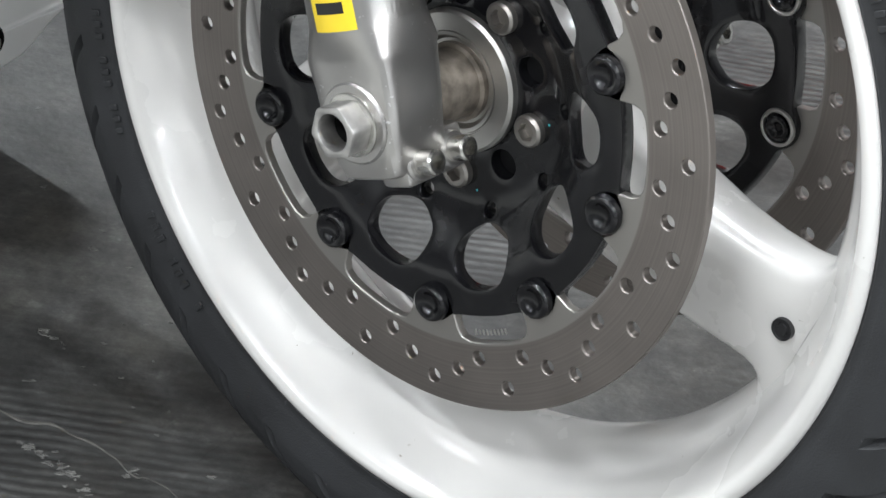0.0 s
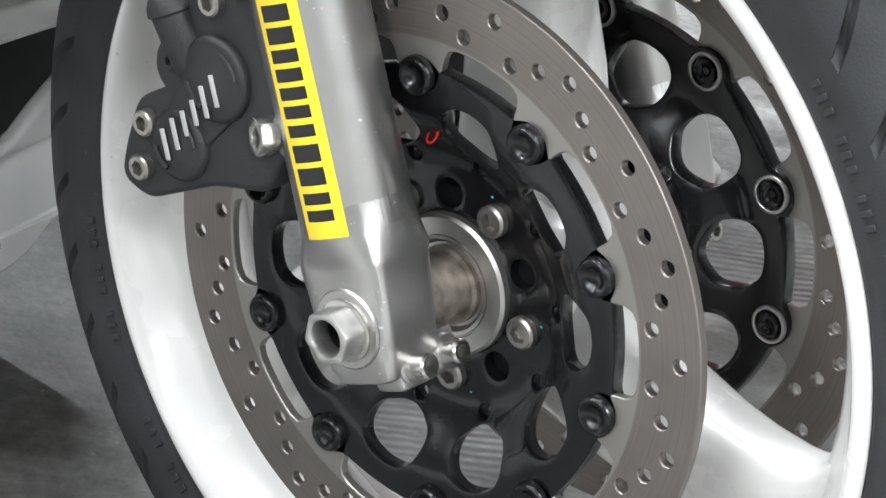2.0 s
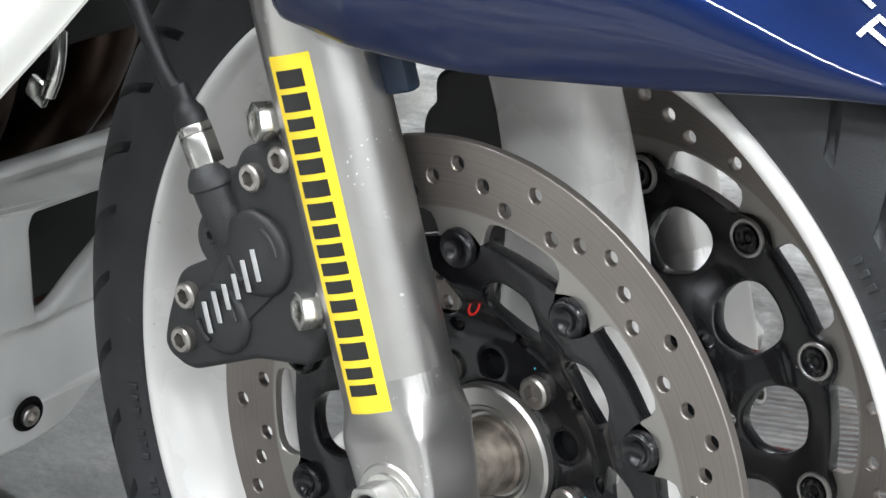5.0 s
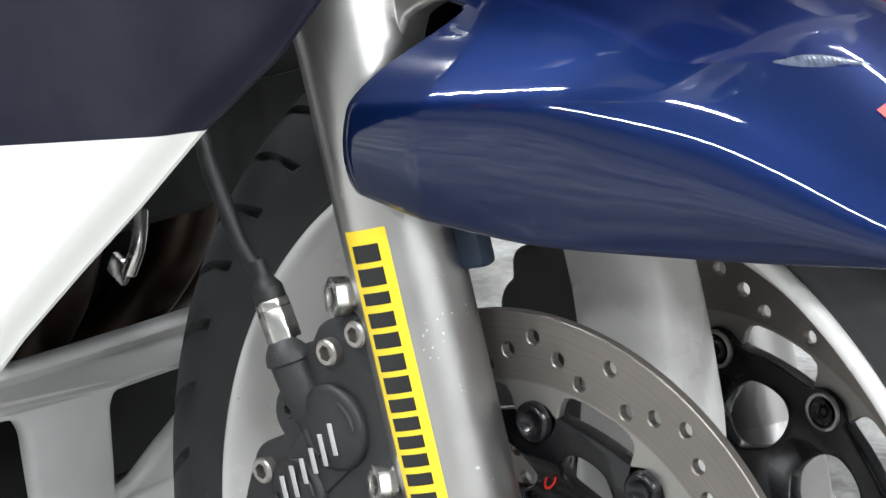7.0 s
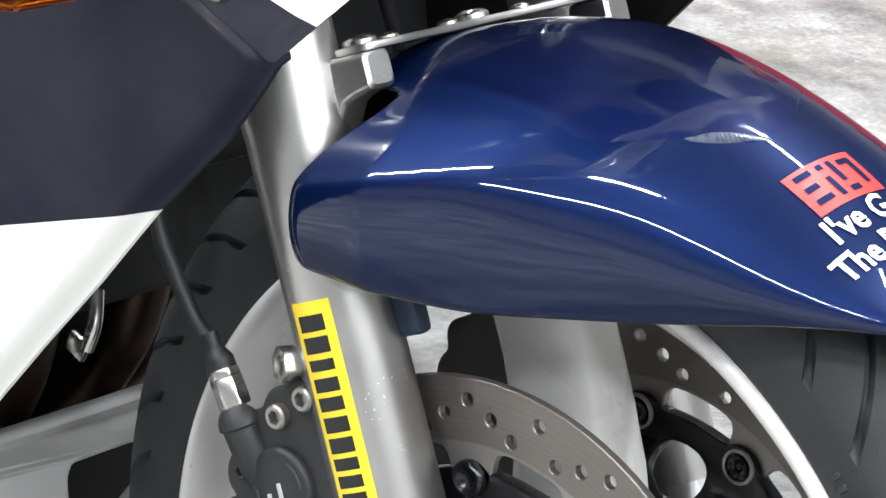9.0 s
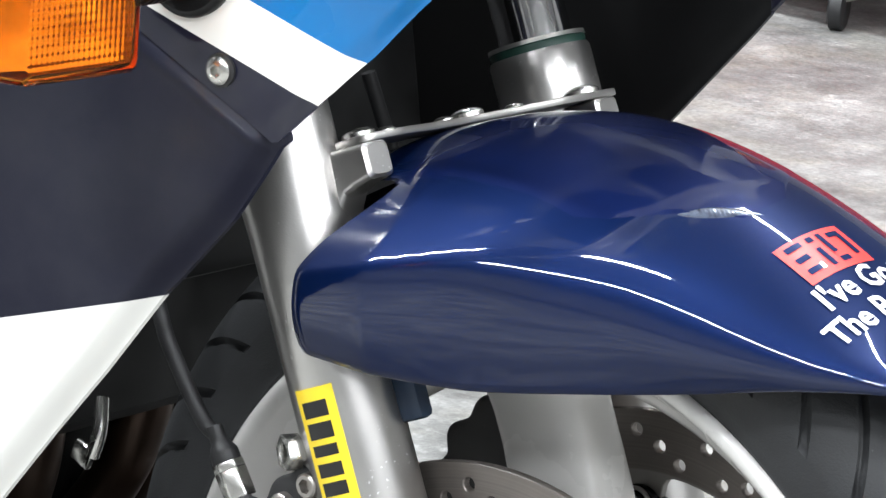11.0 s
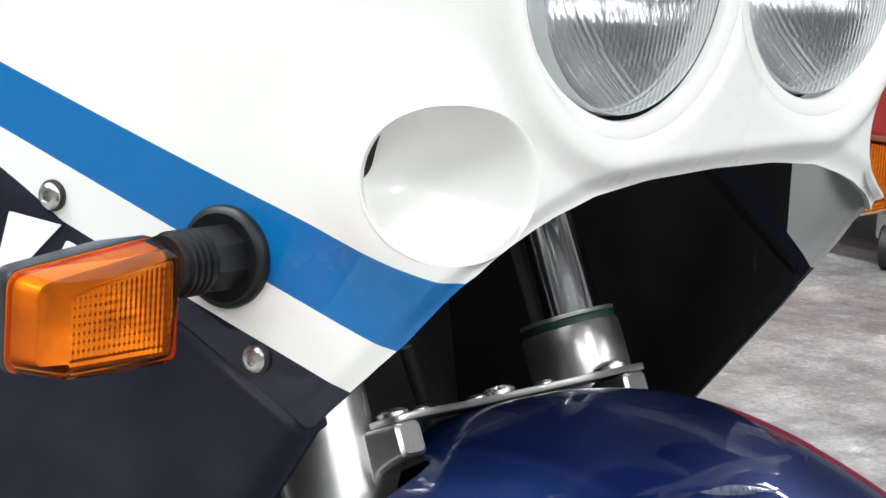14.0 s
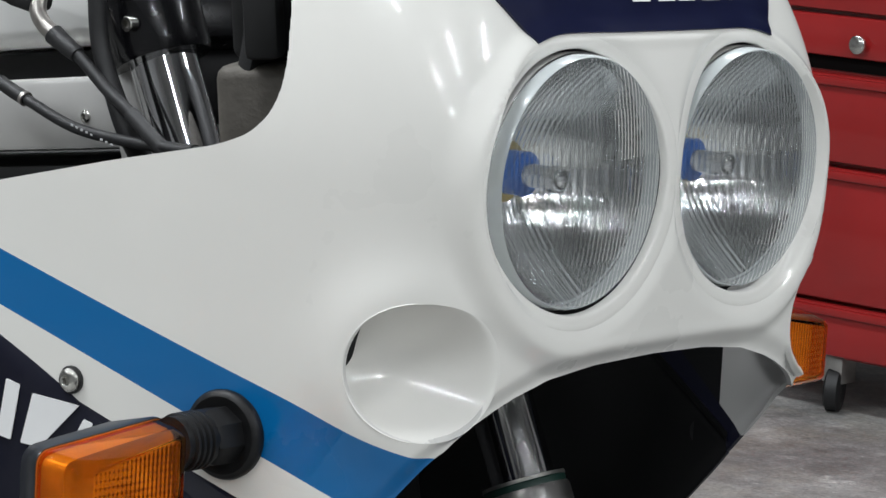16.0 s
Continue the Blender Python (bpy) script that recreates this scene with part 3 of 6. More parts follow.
def flakes():
    """Ragged scabs of pale cement strewn in two patches."""
    rng = random.Random(5)
    bm = bmesh.new()
    heaps = [(-0.1943, -0.1143, 0.0042, 0.0016, 16), (-0.1728, -0.1138, 0.0050, 0.0026, 26), (-0.1800, -0.1172, 0.0030, 0.0016, 8), (-0.1502, -0.1187, 0.0075, 0.0035, 14), (-0.1460, -0.0890, 0.0050, 0.0025, 7), (-0.2611, -0.0347, 0.0070, 0.0030, 9), (-0.37, 0.05, 0.09, 0.05, 30), (-0.21, -0.02, 0.06, 0.04, 14)]
    for cx, cy, sx, sy, n in heaps:
        for _ in range(n):
            x, y, r = rng.gauss(cx, sx), rng.gauss(cy, sy), 0.0007 + 0.0022 * rng.random() ** 2.5
            turn, flat = rng.uniform(0.4, 1.1), rng.uniform(0.3, 0.8)
            top = []
            for k in range(9):
                a, q = k * 0.698, r * rng.uniform(0.45, 1.6)
                dx, dy = q * math.cos(a), q * flat * math.sin(a)
                top.append(bm.verts.new((x + dx * math.cos(turn) - dy * math.sin(turn), y + dx * math.sin(turn) + dy * math.cos(turn), 0.0046 + rng.uniform(0, 0.0006))))
            low = [bm.verts.new((x + (v.co.x - x) * 1.25, y + (v.co.y - y) * 1.25, 0.0040)) for v in top]
            bm.faces.new(top)
            for i in range(9):
                bm.faces.new((top[i], low[i], low[(i + 1) % 9], top[(i + 1) % 9]))
    return bm


M_FILLER = mat("pale_cement", (0.075, 0.072, 0.066), 0.75, var=0.45, scale=160, bump=0.4)
M_SCAB = mat("dry_cement", (0.105, 0.103, 0.097), 0.75, var=0.5, scale=220, bump=0.4)
tagged(part("floor_crack", crack(), M_FILLER, None), "pale filled crack in the dark floor", "crack", kind="structure")
tagged(part("cement_scabs", flakes(), M_SCAB, None, "", 0), "scattered pale cement scabs on the floor", "scabs", kind="stuff")

# ---- motorcycle ----
bike = thing("motorcycle", "white and blue race-style motorcycle with twin round headlights", "motorcycle")
AX = Vector((0.0, -0.007, 0.30))
CY = -0.007


def wheel_pose(y=0.0):
    """x forward, y up, z towards the rider's right."""
    return Matrix(((1, 0, 0, AX.x), (0, 0, -1, AX.y + y), (0, 1, 0, AX.z), (0, 0, 0, 1)))


PH = 101.0


# tyre
def tyre_mesh():
    """A round-crowned tyre with a smooth sidewall, a low ridge and swept grooves sunk into the tread; the columns of the mesh follow the grooves."""
    n = 64
    low = [(0.0500, 0.2295), (0.0513, 0.2318), (0.0510, 0.2335), (0.0519, 0.2365), (0.0526, 0.2420), (0.0528, 0.2475)]
    sec = [(-y, r, None) for y, r in low]
    for k in range(2, n - 1):
        a = math.pi * k / n
        sec.append((-0.0535 * math.cos(a), 0.249 + 0.0465 * math.sin(a), a))
    sec += [(y, r, None) for y, r in low[::-1]] + [(0.046, 0.222, None), (-0.046, 0.222, None)]
    cols = (0.0, 0.10, 0.20, 0.30, 0.37, 0.405, 0.418, 0.45, 0.50, 0.55, 0.582, 0.595, 0.63, 0.70, 0.80, 0.90)
    pitches, bm, rings = 42, bmesh.new(), []
    for p in range(pitches):
        for f in cols:
            sunk = sstep(0.0955, 0.0815, abs(f - 0.5))
            ring = []
            for y, r, a in sec:
                turn = 0.0
                if a is not None:
                    q = min(a, math.pi - a)
                    turn = 7.0 * q + 4.5 * q * q
                    top = 1.42 if (p + (a > math.pi / 2)) % 2 else 0.92
                    r -= 0.0046 * sunk * sstep(0.09, 0.30, q) * sstep(top, top - 0.10, q)
                    y *= 1 - 0.05 * sunk * sstep(0.09, 0.20, q) * sstep(0.55, 0.30, q)
                w = radians((p + f) * 360.0 / pitches + turn - 2.4)
                ring.append(bm.verts.new((AX.x + r * math.cos(w), AX.y + y, AX.z + r * math.sin(w))))
            rings.append(ring)
    m = len(sec)
    for k in range(len(rings)):
        a, b = rings[k], rings[(k + 1) % len(rings)]
        for i in range(m):
            j = (i + 1) % m
            bm.faces.new((a[i], a[j], b[j], b[i]))
    bmesh.ops.recalc_face_normals(bm, faces=bm.faces)
    return bm


tyre = part("tyre", tyre_mesh(), M_RUBBER, bike, "black rubber sport tyre with curved tread grooves", 35)
for rr, deg0, n, step in ((0.2405, 196, 11, 1.5), (0.2405, 222, 9, 1.6), (0.2410, 30, 12, 1.5), (0.2405, 70, 8, 1.6), (0.2405, 118, 10, 1.5)):
    for k in range(n):
        if k % 4 == 3:
            continue
        m = wheel_pose(-0.0530) @ pose(*polar(rr, deg0 + step * k), 0, 0, 0, deg0 + step * k)
        part("raised_mark", box(0.0055, 0.0030, 0.0014, 0.0003, m, 1), M_RUBBER, tyre)

# rim
flange = [(-0.0505, 0.2300), (-0.0530, 0.2292), (-0.0545, 0.2270), (-0.0545, 0.2240), (-0.0528, 0.2215), (-0.0490, 0.2190), (-0.0430, 0.2155), (-0.0340, 0.2100), (-0.0250, 0.2045), (-0.0190, 0.2000), (-0.0165, 0.1962), (-0.0120, 0.1925), (-0.0080, 0.1897), (-0.0040, 0.1879), (-0.0012, 0.1874)]
prof = flange + [(-h, r) for h, r in flange[::-1]] + [(0.046, 0.2285), (-0.046, 0.2285)]
rim = part("rim", lathe(prof, 200, at=AX), M_WHITE, bike, "white painted cast alloy rim")


def spoke(deg):
    """One cast spoke: wide at the hub, waisted, flaring into the rim."""
    sta = [(0.030, 0.034, 0.030), (0.060, 0.034, 0.027), (0.100, 0.0315, 0.024), (0.130, 0.030, 0.022), (0.150, 0.0295, 0.021), (0.168, 0.0300, 0.020), (0.176, 0.0310, 0.0195), (0.1815, 0.0335, 0.019), (0.1850, 0.0370, 0.0187), (0.1880, 0.0430, 0.0185), (0.1905, 0.052, 0.018), (0.1960, 0.066, 0.017)]
    bm = bmesh.new()
    rings = []
    for r, w, d in sta:
        t = radians(100 * (r - 0.14))
        rings.append([bm.verts.new((r * math.cos(t) - w * math.copysign(abs(math.cos(a)) ** 0.6, math.cos(a)) * math.sin(t), r * math.sin(t) + w * math.copysign(abs(math.cos(a)) ** 0.6, math.cos(a)) * math.cos(t), d * math.copysign(abs(math.sin(a)) ** 0.55, math.sin(a)))) for a in (2 * math.pi * k / 40 for k in range(40))])
    for a, b in zip(rings, rings[1:]):
        for k in range(40):
            bm.faces.new((a[k], a[(k + 1) % 40], b[(k + 1) % 40], b[k]))
    bm.faces.new(rings[0][::-1])
    bm.faces.new(rings[-1])
    bmesh.ops.recalc_face_normals(bm, faces=bm.faces)
    bm.transform(wheel_pose() @ pose(0, 0, 0, 0, 0, deg))
    return bm


for deg in (98, -22, 218):
    part("spoke", spoke(deg), M_WHITE, rim, "", 60)
    c = polar(0.1856, deg + 5.0)
    for side, turn in ((0.0200, 0), (-0.0200, 180)):
        m = wheel_pose(-side) @ pose(c[0], c[1], 0, turn)
        part("balance_plug", spin([(-0.004, 0), (-0.004, 0.0054), (0.0010, 0.0054), (0.0011, 0.0049), (0.0004, 0.0045), (0.0002, 0.0030), (0.0009, 0.0026), (0.0009, 0)], m, 28), M_HOSE, rim, "small black plug set in the spoke")

M_HUB = mat("black_hub_paint", (0.006, 0.006, 0.007), 0.5, var=0.2, spec=0.2)
hub = part("hub", lathe([(-0.0435, 0.0), (-0.0435, 0.0300), (-0.0400, 0.0520), (-0.0360, 0.0520), (-0.0340, 0.040), (0.0340, 0.040), (0.0360, 0.0520), (0.0400, 0.0520), (0.0435, 0.0300), (0.0435, 0.0)], 96, at=AX), M_HUB, rim, "black wheel hub")
part("hub_barrel", lathe([(-0.0335, 0.038), (-0.0335, 0.050), (-0.028, 0.053), (0.028, 0.053), (0.0335, 0.050), (0.0335, 0.038)], 72, at=AX), M_WHITE, rim)
for k in range(5):
    c = polar(0.0450, PH - 36 - 72 * k)
    m = wheel_pose(-0.0480) @ pose(c[0], c[1], 0, 0, 0, 17 * k)
    part("hub_bolt", allen_bolt(m, 0.0078, 0.0052), M_BOLT, hub, "dull socket bolt")
    c = polar(0.0535, PH - 36 + (8 if k < 2 else 11) - 72 * k)
    part("paint_dot", spin([(-0.0006, 0), (-0.0006, 0.0014), (0.0004, 0.0012), (0.0006, 0)], wheel_pose(-0.0480) @ pose(c[0], c[1], 0), 12), M_TEAL, hub, "teal paint dot")
part("bearing_ring", lathe([(-0.044, 0.0), (-0.044, 0.0345), (-0.0520, 0.0345), (-0.0535, 0.0330), (-0.0538, 0.0255), (-0.0526, 0.0252), (-0.0526, 0.0246), (-0.0536, 0.0243), (-0.0532, 0.0225), (-0.0505, 0.0205), (-0.0505, 0.0)], 72, at=AX), M_RAWSTEEL, hub, "bare metal bearing cover")
part("axle_spacer", lathe([(-0.049, 0.0), (-0.049, 0.0190), (-0.0535, 0.0190), (-0.0545, 0.0172), (-0.0600, 0.0165), (-0.0800, 0.0160), (-0.0800, 0.0)], 48, at=AX), M_RUST, hub, "lightly rusted steel axle spacer")
part("axle", lathe([(-0.12, 0.0), (-0.12, 0.0100), (0.12, 0.0100), (0.12, 0.0)], 32, at=AX), M_RAWSTEEL, hub)

# brake discs
HOLES = [(0.0, 0.1445), (5.9, 0.1370), (11.6, 0.1298), (17.7, 0.1442), (23.7, 0.1298), (29.7, 0.1370)]
rotor_out = ring_pts(0.155, 200)
inner = []
for k in range(10):
    a = PH - 36 * k
    for da, r in ((-18, 0.1225), (-14, 0.1225), (-10.5, 0.1222), (-8.2, 0.1205), (-7.0, 0.1165), (-6.0, 0.1060), (-5.0, 0.1015), (-2.5, 0.0985), (0, 0.098), (2.5, 0.0985), (5.0, 0.1015), (6.0, 0.1060), (7.0, 0.1165), (8.2, 0.1205), (10.5, 0.1222), (14, 0.1225)):
        inner.append(polar(r, a - da))
rotor_holes = [ring_pts(0.0040, 16, polar(r, PH - 36 * k - d)) for k in range(10) for d, r in HOLES]
carrier_out = []
for k in range(10):
    a = PH - 36 * k
    for da, r in ((-18, 0.1080), (-14, 0.1081), (-10, 0.1082), (-7.5, 0.1084), (-6.2, 0.1092), (-5.4, 0.1102), (-4.4, 0.1119), (-3.0, 0.1136), (-1.0, 0.1146), (1.0, 0.1146), (3.0, 0.1136), (4.4, 0.1119), (5.4, 0.1102), (6.2, 0.1092), (7.5, 0.1084), (10, 0.1082), (14, 0.1081)):
        carrier_out.append(polar(r, a - da))
windows = []
for k in range(10):
    a = PH - 36 * k - 18
    win = [polar(0.0685, a + 5.0), polar(0.0670, a), polar(0.0685, a - 5.0), polar(0.0745, a - 12.0), polar(0.0810, a - 12.8), polar(0.0895, a - 11.0), polar(0.0960, a - 6.5), polar(0.0975, a), polar(0.0960, a + 6.5), polar(0.0895, a + 11.0), polar(0.0810, a + 12.8), polar(0.0745, a + 12.0)]
    windows.append(rounded(win, 0.0050, 4))
CARRIER_HOLES = [ring_pts(0.0044, 16, polar(0.0625, PH - 36 * k - 18)) for k in range(10)]
CARRIER_HOLES += [ring_pts(0.0080, 24, polar(0.0440, PH - 72 * k)) for k in range(5)]


def dished(bm, side):
    """Sinks the middle of a carrier towards the hub: flat ring, sloping webs, flat flange."""
    for long in (0.009, 0.006, 0.0045):
        bmesh.ops.triangulate(bm, faces=bm.faces)
        flat = [f for f in bm.faces if abs(f.normal.z) > 0.999]
        bmesh.ops.beautify_fill(bm, faces=flat, edges=list({e for f in flat for e in f.edges if len(e.link_faces) == 2 and all(abs(g.normal.z) > 0.999 for g in e.link_faces)}))
        bmesh.ops.subdivide_edges(bm, edges=[e for e in bm.edges if e.calc_length() > long], cuts=1)
        bm.normal_update()
    bmesh.ops.triangulate(bm, faces=bm.faces)
    for v in bm.verts:
        r = math.hypot(v.co.x, v.co.y)
        v.co.z += side * 0.0195 * sstep(0.0935, 0.0560, r)
    return bm


def brake_disc(y, side):
    """The rotor with its carrier and bobbins; side -1 faces the rider's right."""
    base = wheel_pose(y)
    disc = part("brake_disc", plate([rotor_out, inner] + rotor_holes, 0.005, 0.0005, base, 0), M_ROTOR, bike, "drilled floating steel brake disc")
    deep = base @ pose(0, 0, 0.0018 * side)
    flat = dished(plate([carrier_out, ring_pts(0.0350, 72)] + windows + CARRIER_HOLES, 0.0086, 0.0008, None, 1), side)
    part("carrier", turned(flat, deep), M_BLACK, disc, "black machined disc carrier", 35)
    for k in range(10):
        c = polar(0.1055, PH - 36 * k)
        m = base @ pose(c[0], c[1], 0)
        if side > 0:
            m = m @ pose(0, 0, 0, 180)
        bob = part("bobbin", spin([(-0.0058, 0.0), (-0.0058, 0.0016), (-0.0066, 0.0020), (-0.0080, 0.0034), (-0.0085, 0.0050), (-0.0080, 0.0062), (-0.0055, 0.0066), (-0.0055, 0.0094), (0.0050, 0.0094), (0.0066, 0.0088), (0.0073, 0.0077), (0.0070, 0.0064), (0.0056, 0.0050), (0.0040, 0.0034), (0.0034, 0)], m, 36), M_BLACK, disc)
        part("clip_ring", spin([(-0.0050, 0.0076), (-0.0076, 0.0077), (-0.0080, 0.0083), (-0.0076, 0.0093), (-0.0050, 0.0098)], m, 32), M_RAWSTEEL, bob)
    return disc


disc_r = brake_disc(-0.0655, -1)
brake_disc(0.0705, 1)
part("red_ring", turned(plate([ring_pts(0.0042, 24), ring_pts(0.0030, 24)], 0.0004), wheel_pose(-0.0597) @ pose(-0.0145, 0.0731, 0, 0, -24, -35) @ Matrix.Diagonal((0.8, 1.2, 1, 1))), M_RED, disc_r, "small red inspection mark")
for k in range(9):
    m = wheel_pose(-0.0655 - 0.00255) @ pose(*polar(0.1165, -66 + 1.15 * k), 0, 0, 0, 24 + 1.15 * k)
    part("etched_mark", box(0.0008, 0.0028, 0.0002, 0, m), M_RAWSTEEL, disc_r, "", 0)

# fork
RAKE = radians(25.26)
U = Vector((-math.sin(RAKE), 0, math.cos(RAKE)))
V = Vector((math.cos(RAKE), 0, math.sin(RAKE)))


def side_plate(pts, y0, y1, r=0.003, bevel=0.002, res=2):
    """A plate drawn in the side view (forward, up), from y0 to y1."""
    m = Matrix(((1, 0, 0, 0), (0, 0, -1, (y0 + y1) / 2), (0, 1, 0, 0), (0, 0, 0, 1)))
    return plate([rounded(pts, r)], abs(y1 - y0), bevel, m, res)


def hex_nut(m, r, h, bore):
    """A hollow hexagon nut on the pose's plane."""
    hexa = rounded([(r * math.cos(k * math.pi / 3), r * math.sin(k * math.pi / 3)) for k in range(6)], r * 0.12, 2)
    return plate([hexa, ring_pts(bore, 32)], h, r * 0.06, m @ pose(0, 0, h / 2), 1)


def clamp_block(foot, side):
    """The lower end of a leg: the round tube turns into a squared forging round the axle."""
    bm = bmesh.new()
    n, rings = 64, []
    # (along the leg, share of square, front, back, outer, inner, corner)
    for s, q, fr, bk, ou, inn in ((0.056, 0.0, 0.02, 0.02, 0.02, 0.02), (0.047, 0.02, 0.0240, 0.0250, 0.0225, 0.024), (0.042, 0.12, 0.0250, 0.0255, 0.0222, 0.023), (0.030, 0.90, 0.0250, 0.0250, 0.0217, 0.020), (0.027, 1.0, 0.0248, 0.0248, 0.0215, 0.018), (0.005, 1.0, 0.0232, 0.0225, 0.0215, 0.016), (-0.010, 1.0, 0.0205, 0.0205, 0.0215, 0.016), (-0.020, 1.0, 0.0190, 0.0185, 0.0215, 0.016), (-0.0255, 1.0, 0.0165, 0.0150, 0.0205, 0.015), (-0.0270, 1.0, 0.0145, 0.0130, 0.0185, 0.013)):
        ring = []
        for k in range(n):
            a = 2 * math.pi * k / n
            c, d = math.cos(a), math.sin(a)
            ex, ey = (fr if c > 0 else bk), (ou if d > 0 else inn)
            sq = (abs(c / ex) ** 9 + abs(d / ey) ** 9) ** (-1 / 9)
            r = (1 - q) * 0.02622 + q * sq
            ring.append(bm.verts.new(foot + U * s + V * (c * r) + Vector((0, side * d * r, 0))))
        rings.append(ring)
    for a, b in zip(rings, rings[1:]):
        for k in range(n):
            bm.faces.new((a[k], a[(k + 1) % n], b[(k + 1) % n], b[k]))
    bm.faces.new(rings[0][::-1])
    bm.faces.new(rings[-1])
    bmesh.ops.recalc_face_normals(bm, faces=bm.faces)
    return bm


def stay_lug(foot, side):
    """The cast ear in front of the seal head, grown out of the leg with a hollow fillet below."""
    bm = bmesh.new()
    rings, n = [], 40
    for v, lo, hi, y0, y1 in ((0.012, 0.262, 0.3125, -0.004, 0.019), (0.0215, 0.274, 0.3125, -0.001, 0.0195), (0.0255, 0.283, 0.3125, 0.002, 0.0205), (0.029, 0.2895, 0.3125, 0.004, 0.022), (0.036, 0.2925, 0.3125, 0.005, 0.0235), (0.0465, 0.2945, 0.3122, 0.005, 0.0235), (0.0482, 0.2962, 0.3110, 0.007, 0.0215)):
        ring = rounded([(y0, lo), (y1, lo), (y1, hi), (y0, hi)], 0.004, 9)
        rings.append([bm.verts.new(foot + U * s + V * v + Vector((0, -side * y, 0))) for y, s in ring])
    for a, b in zip(rings, rings[1:]):
        for k in range(n):
            bm.faces.new((a[k], a[(k + 1) % n], b[(k + 1) % n], b[k]))
    bm.faces.new(rings[0][::-1])
    bm.faces.new(rings[-1])
    bmesh.ops.recalc_face_normals(bm, faces=bm.faces)
    return bm


def fork_leg(y, side):
    """A right-way-up lower leg with its axle clamp; side -1 is the rider's right."""
    foot = Vector((0.0, y, 0.30))
    m = basis(foot - U * (0.006 if side > 0 else 0.0), U, V)
    leg = part("fork_leg", spin([(0.010, 0), (0.010, 0.0150), (0.030, 0.0200), (0.044, 0.0262), (0.285, 0.0262), (0.300, 0.0270), (0.312, 0.0275), (0.330, 0.0279), (0.3500, 0.0279), (0.3525, 0.0268), (0.3525, 0)], m, 72), M_ALLOY, bike, "brushed alloy fork lower leg")
    part("axle_clamp", clamp_block(foot, side), M_ALLOY, leg, "forged alloy axle clamp", 28)
    part("pinch_block", box(0.0175, 0.040, 0.0215, 0.003, basis(foot + V * 0.0085 - U * 0.0225 + Vector((0, side * -0.0075, 0)), U, V), 2), M_ALLOY, leg, "", 28)
    part("clamp_boss", spin([(0, 0), (0, 0.0190), (0.0218, 0.0190), (0.0228, 0.0180), (0.0228, 0)], basis(foot, (0, side, 0), V), 48), M_ALLOY, leg)
    nut = part("axle_nut", hex_nut(basis(foot + Vector((0, side * 0.0240, 0)), (0, side, 0), V), 0.0125, 0.0125, 0.0094), M_ZINCRUST, leg, "rust-flecked hollow axle nut")
    part("washer", spin([(0.0210, 0.0080), (0.0210, 0.0148), (0.0240, 0.0148), (0.0244, 0.0140), (0.0244, 0.0080)], basis(foot, (0, side, 0), V), 40), M_ZINC, nut)
    # a black insert paints the shade down the hollow nut
    part("nut_bore_shade", spin([(0.020, 0), (0.020, 0.0093), (0.026, 0.0093), (0.024, 0.0075), (0.022, 0)], basis(foot, (0, side, 0), V), 32), M_HOLE_SHADE, nut)
    for dy in (0.0035, -0.0185):
        b = Vector((0.0255, y + side * dy, 0.2865))
        part("pinch_lug", spin([(-0.012, 0), (-0.012, 0.0088), (0.0005, 0.0088), (0.0015, 0.0078), (0.0015, 0)], basis(b, V), 32), M_ALLOY, leg)
        part("pinch_bolt", allen_bolt(basis(b + V * 0.0015, V), 0.0060, 0.0095), M_ZINC, leg, "bright pinch bolt")
    part("dust_seal", spin([(0.352, 0.0), (0.352, 0.0262), (0.3555, 0.0266), (0.3570, 0.0258), (0.3575, 0.0210), (0.3575, 0)], m, 64), M_SEAL, leg, "dark green dust seal")
    part("seal_lip", spin([(0.3570, 0.0206), (0.3570, 0.0270), (0.3592, 0.0266), (0.3592, 0.0206)], m, 64), M_RAWSTEEL, leg)
    part("stanchion", spin([(0.34, 0), (0.34, 0.0205), (0.70, 0.0205), (0.70, 0)], m, 64), M_CHROME, bike, "chrome fork stanchion")
    part("stay_lug", stay_lug(foot, side), M_ALLOY, leg, "cast lug for the fork brace", 32)
    return leg


FY_R, FY_L = -0.106, 0.105
fork_r = fork_leg(FY_R, -1)
fork_leg(FY_L, 1)


def on_leg(s, deg, r=0.02645):
    a = radians(deg)
    return Vector((0, FY_R, 0.30)) + U * s + (V * math.cos(a) + Vector((0, -1, 0)) * math.sin(a)) * r


def leg_patch(s0, s1, d0, d1, r, n=10, k=2, shear=0.0):
    """A thin patch bent round the fork leg."""
    bm = bmesh.new()
    grid = [[[bm.verts.new(on_leg(s0 + (s1 - s0) * i / k, d0 + (d1 - d0) * j / n + shear * i / k, rr)) for j in range(n + 1)] for i in range(k + 1)] for rr in (r, r - 0.0006)]
    for g in grid:
        for i in range(k):
            for j in range(n):
                bm.faces.new((g[i][j], g[i][j + 1], g[i + 1][j + 1], g[i + 1][j]))
    rim_a = grid[0][0] + [row[-1] for row in grid[0][1:-1]] + grid[0][-1][::-1] + [row[0] for row in grid[0][-2:0:-1]]
    rim_b = grid[1][0] + [row[-1] for row in grid[1][1:-1]] + grid[1][-1][::-1] + [row[0] for row in grid[1][-2:0:-1]]
    for i in range(len(rim_a)):
        j = (i + 1) % len(rim_a)
        bm.faces.new((rim_a[i], rim_a[j], rim_b[j], rim_b[i]))
    bmesh.ops.recalc_face_normals(bm, faces=bm.faces)
    return bm


sticker = part("sticker", leg_patch(0.0430, 0.2050, 56.8, 105.4, 0.0266, 14, 2), M_YELLOW, fork_r, "yellow vinyl strip with black block marks")
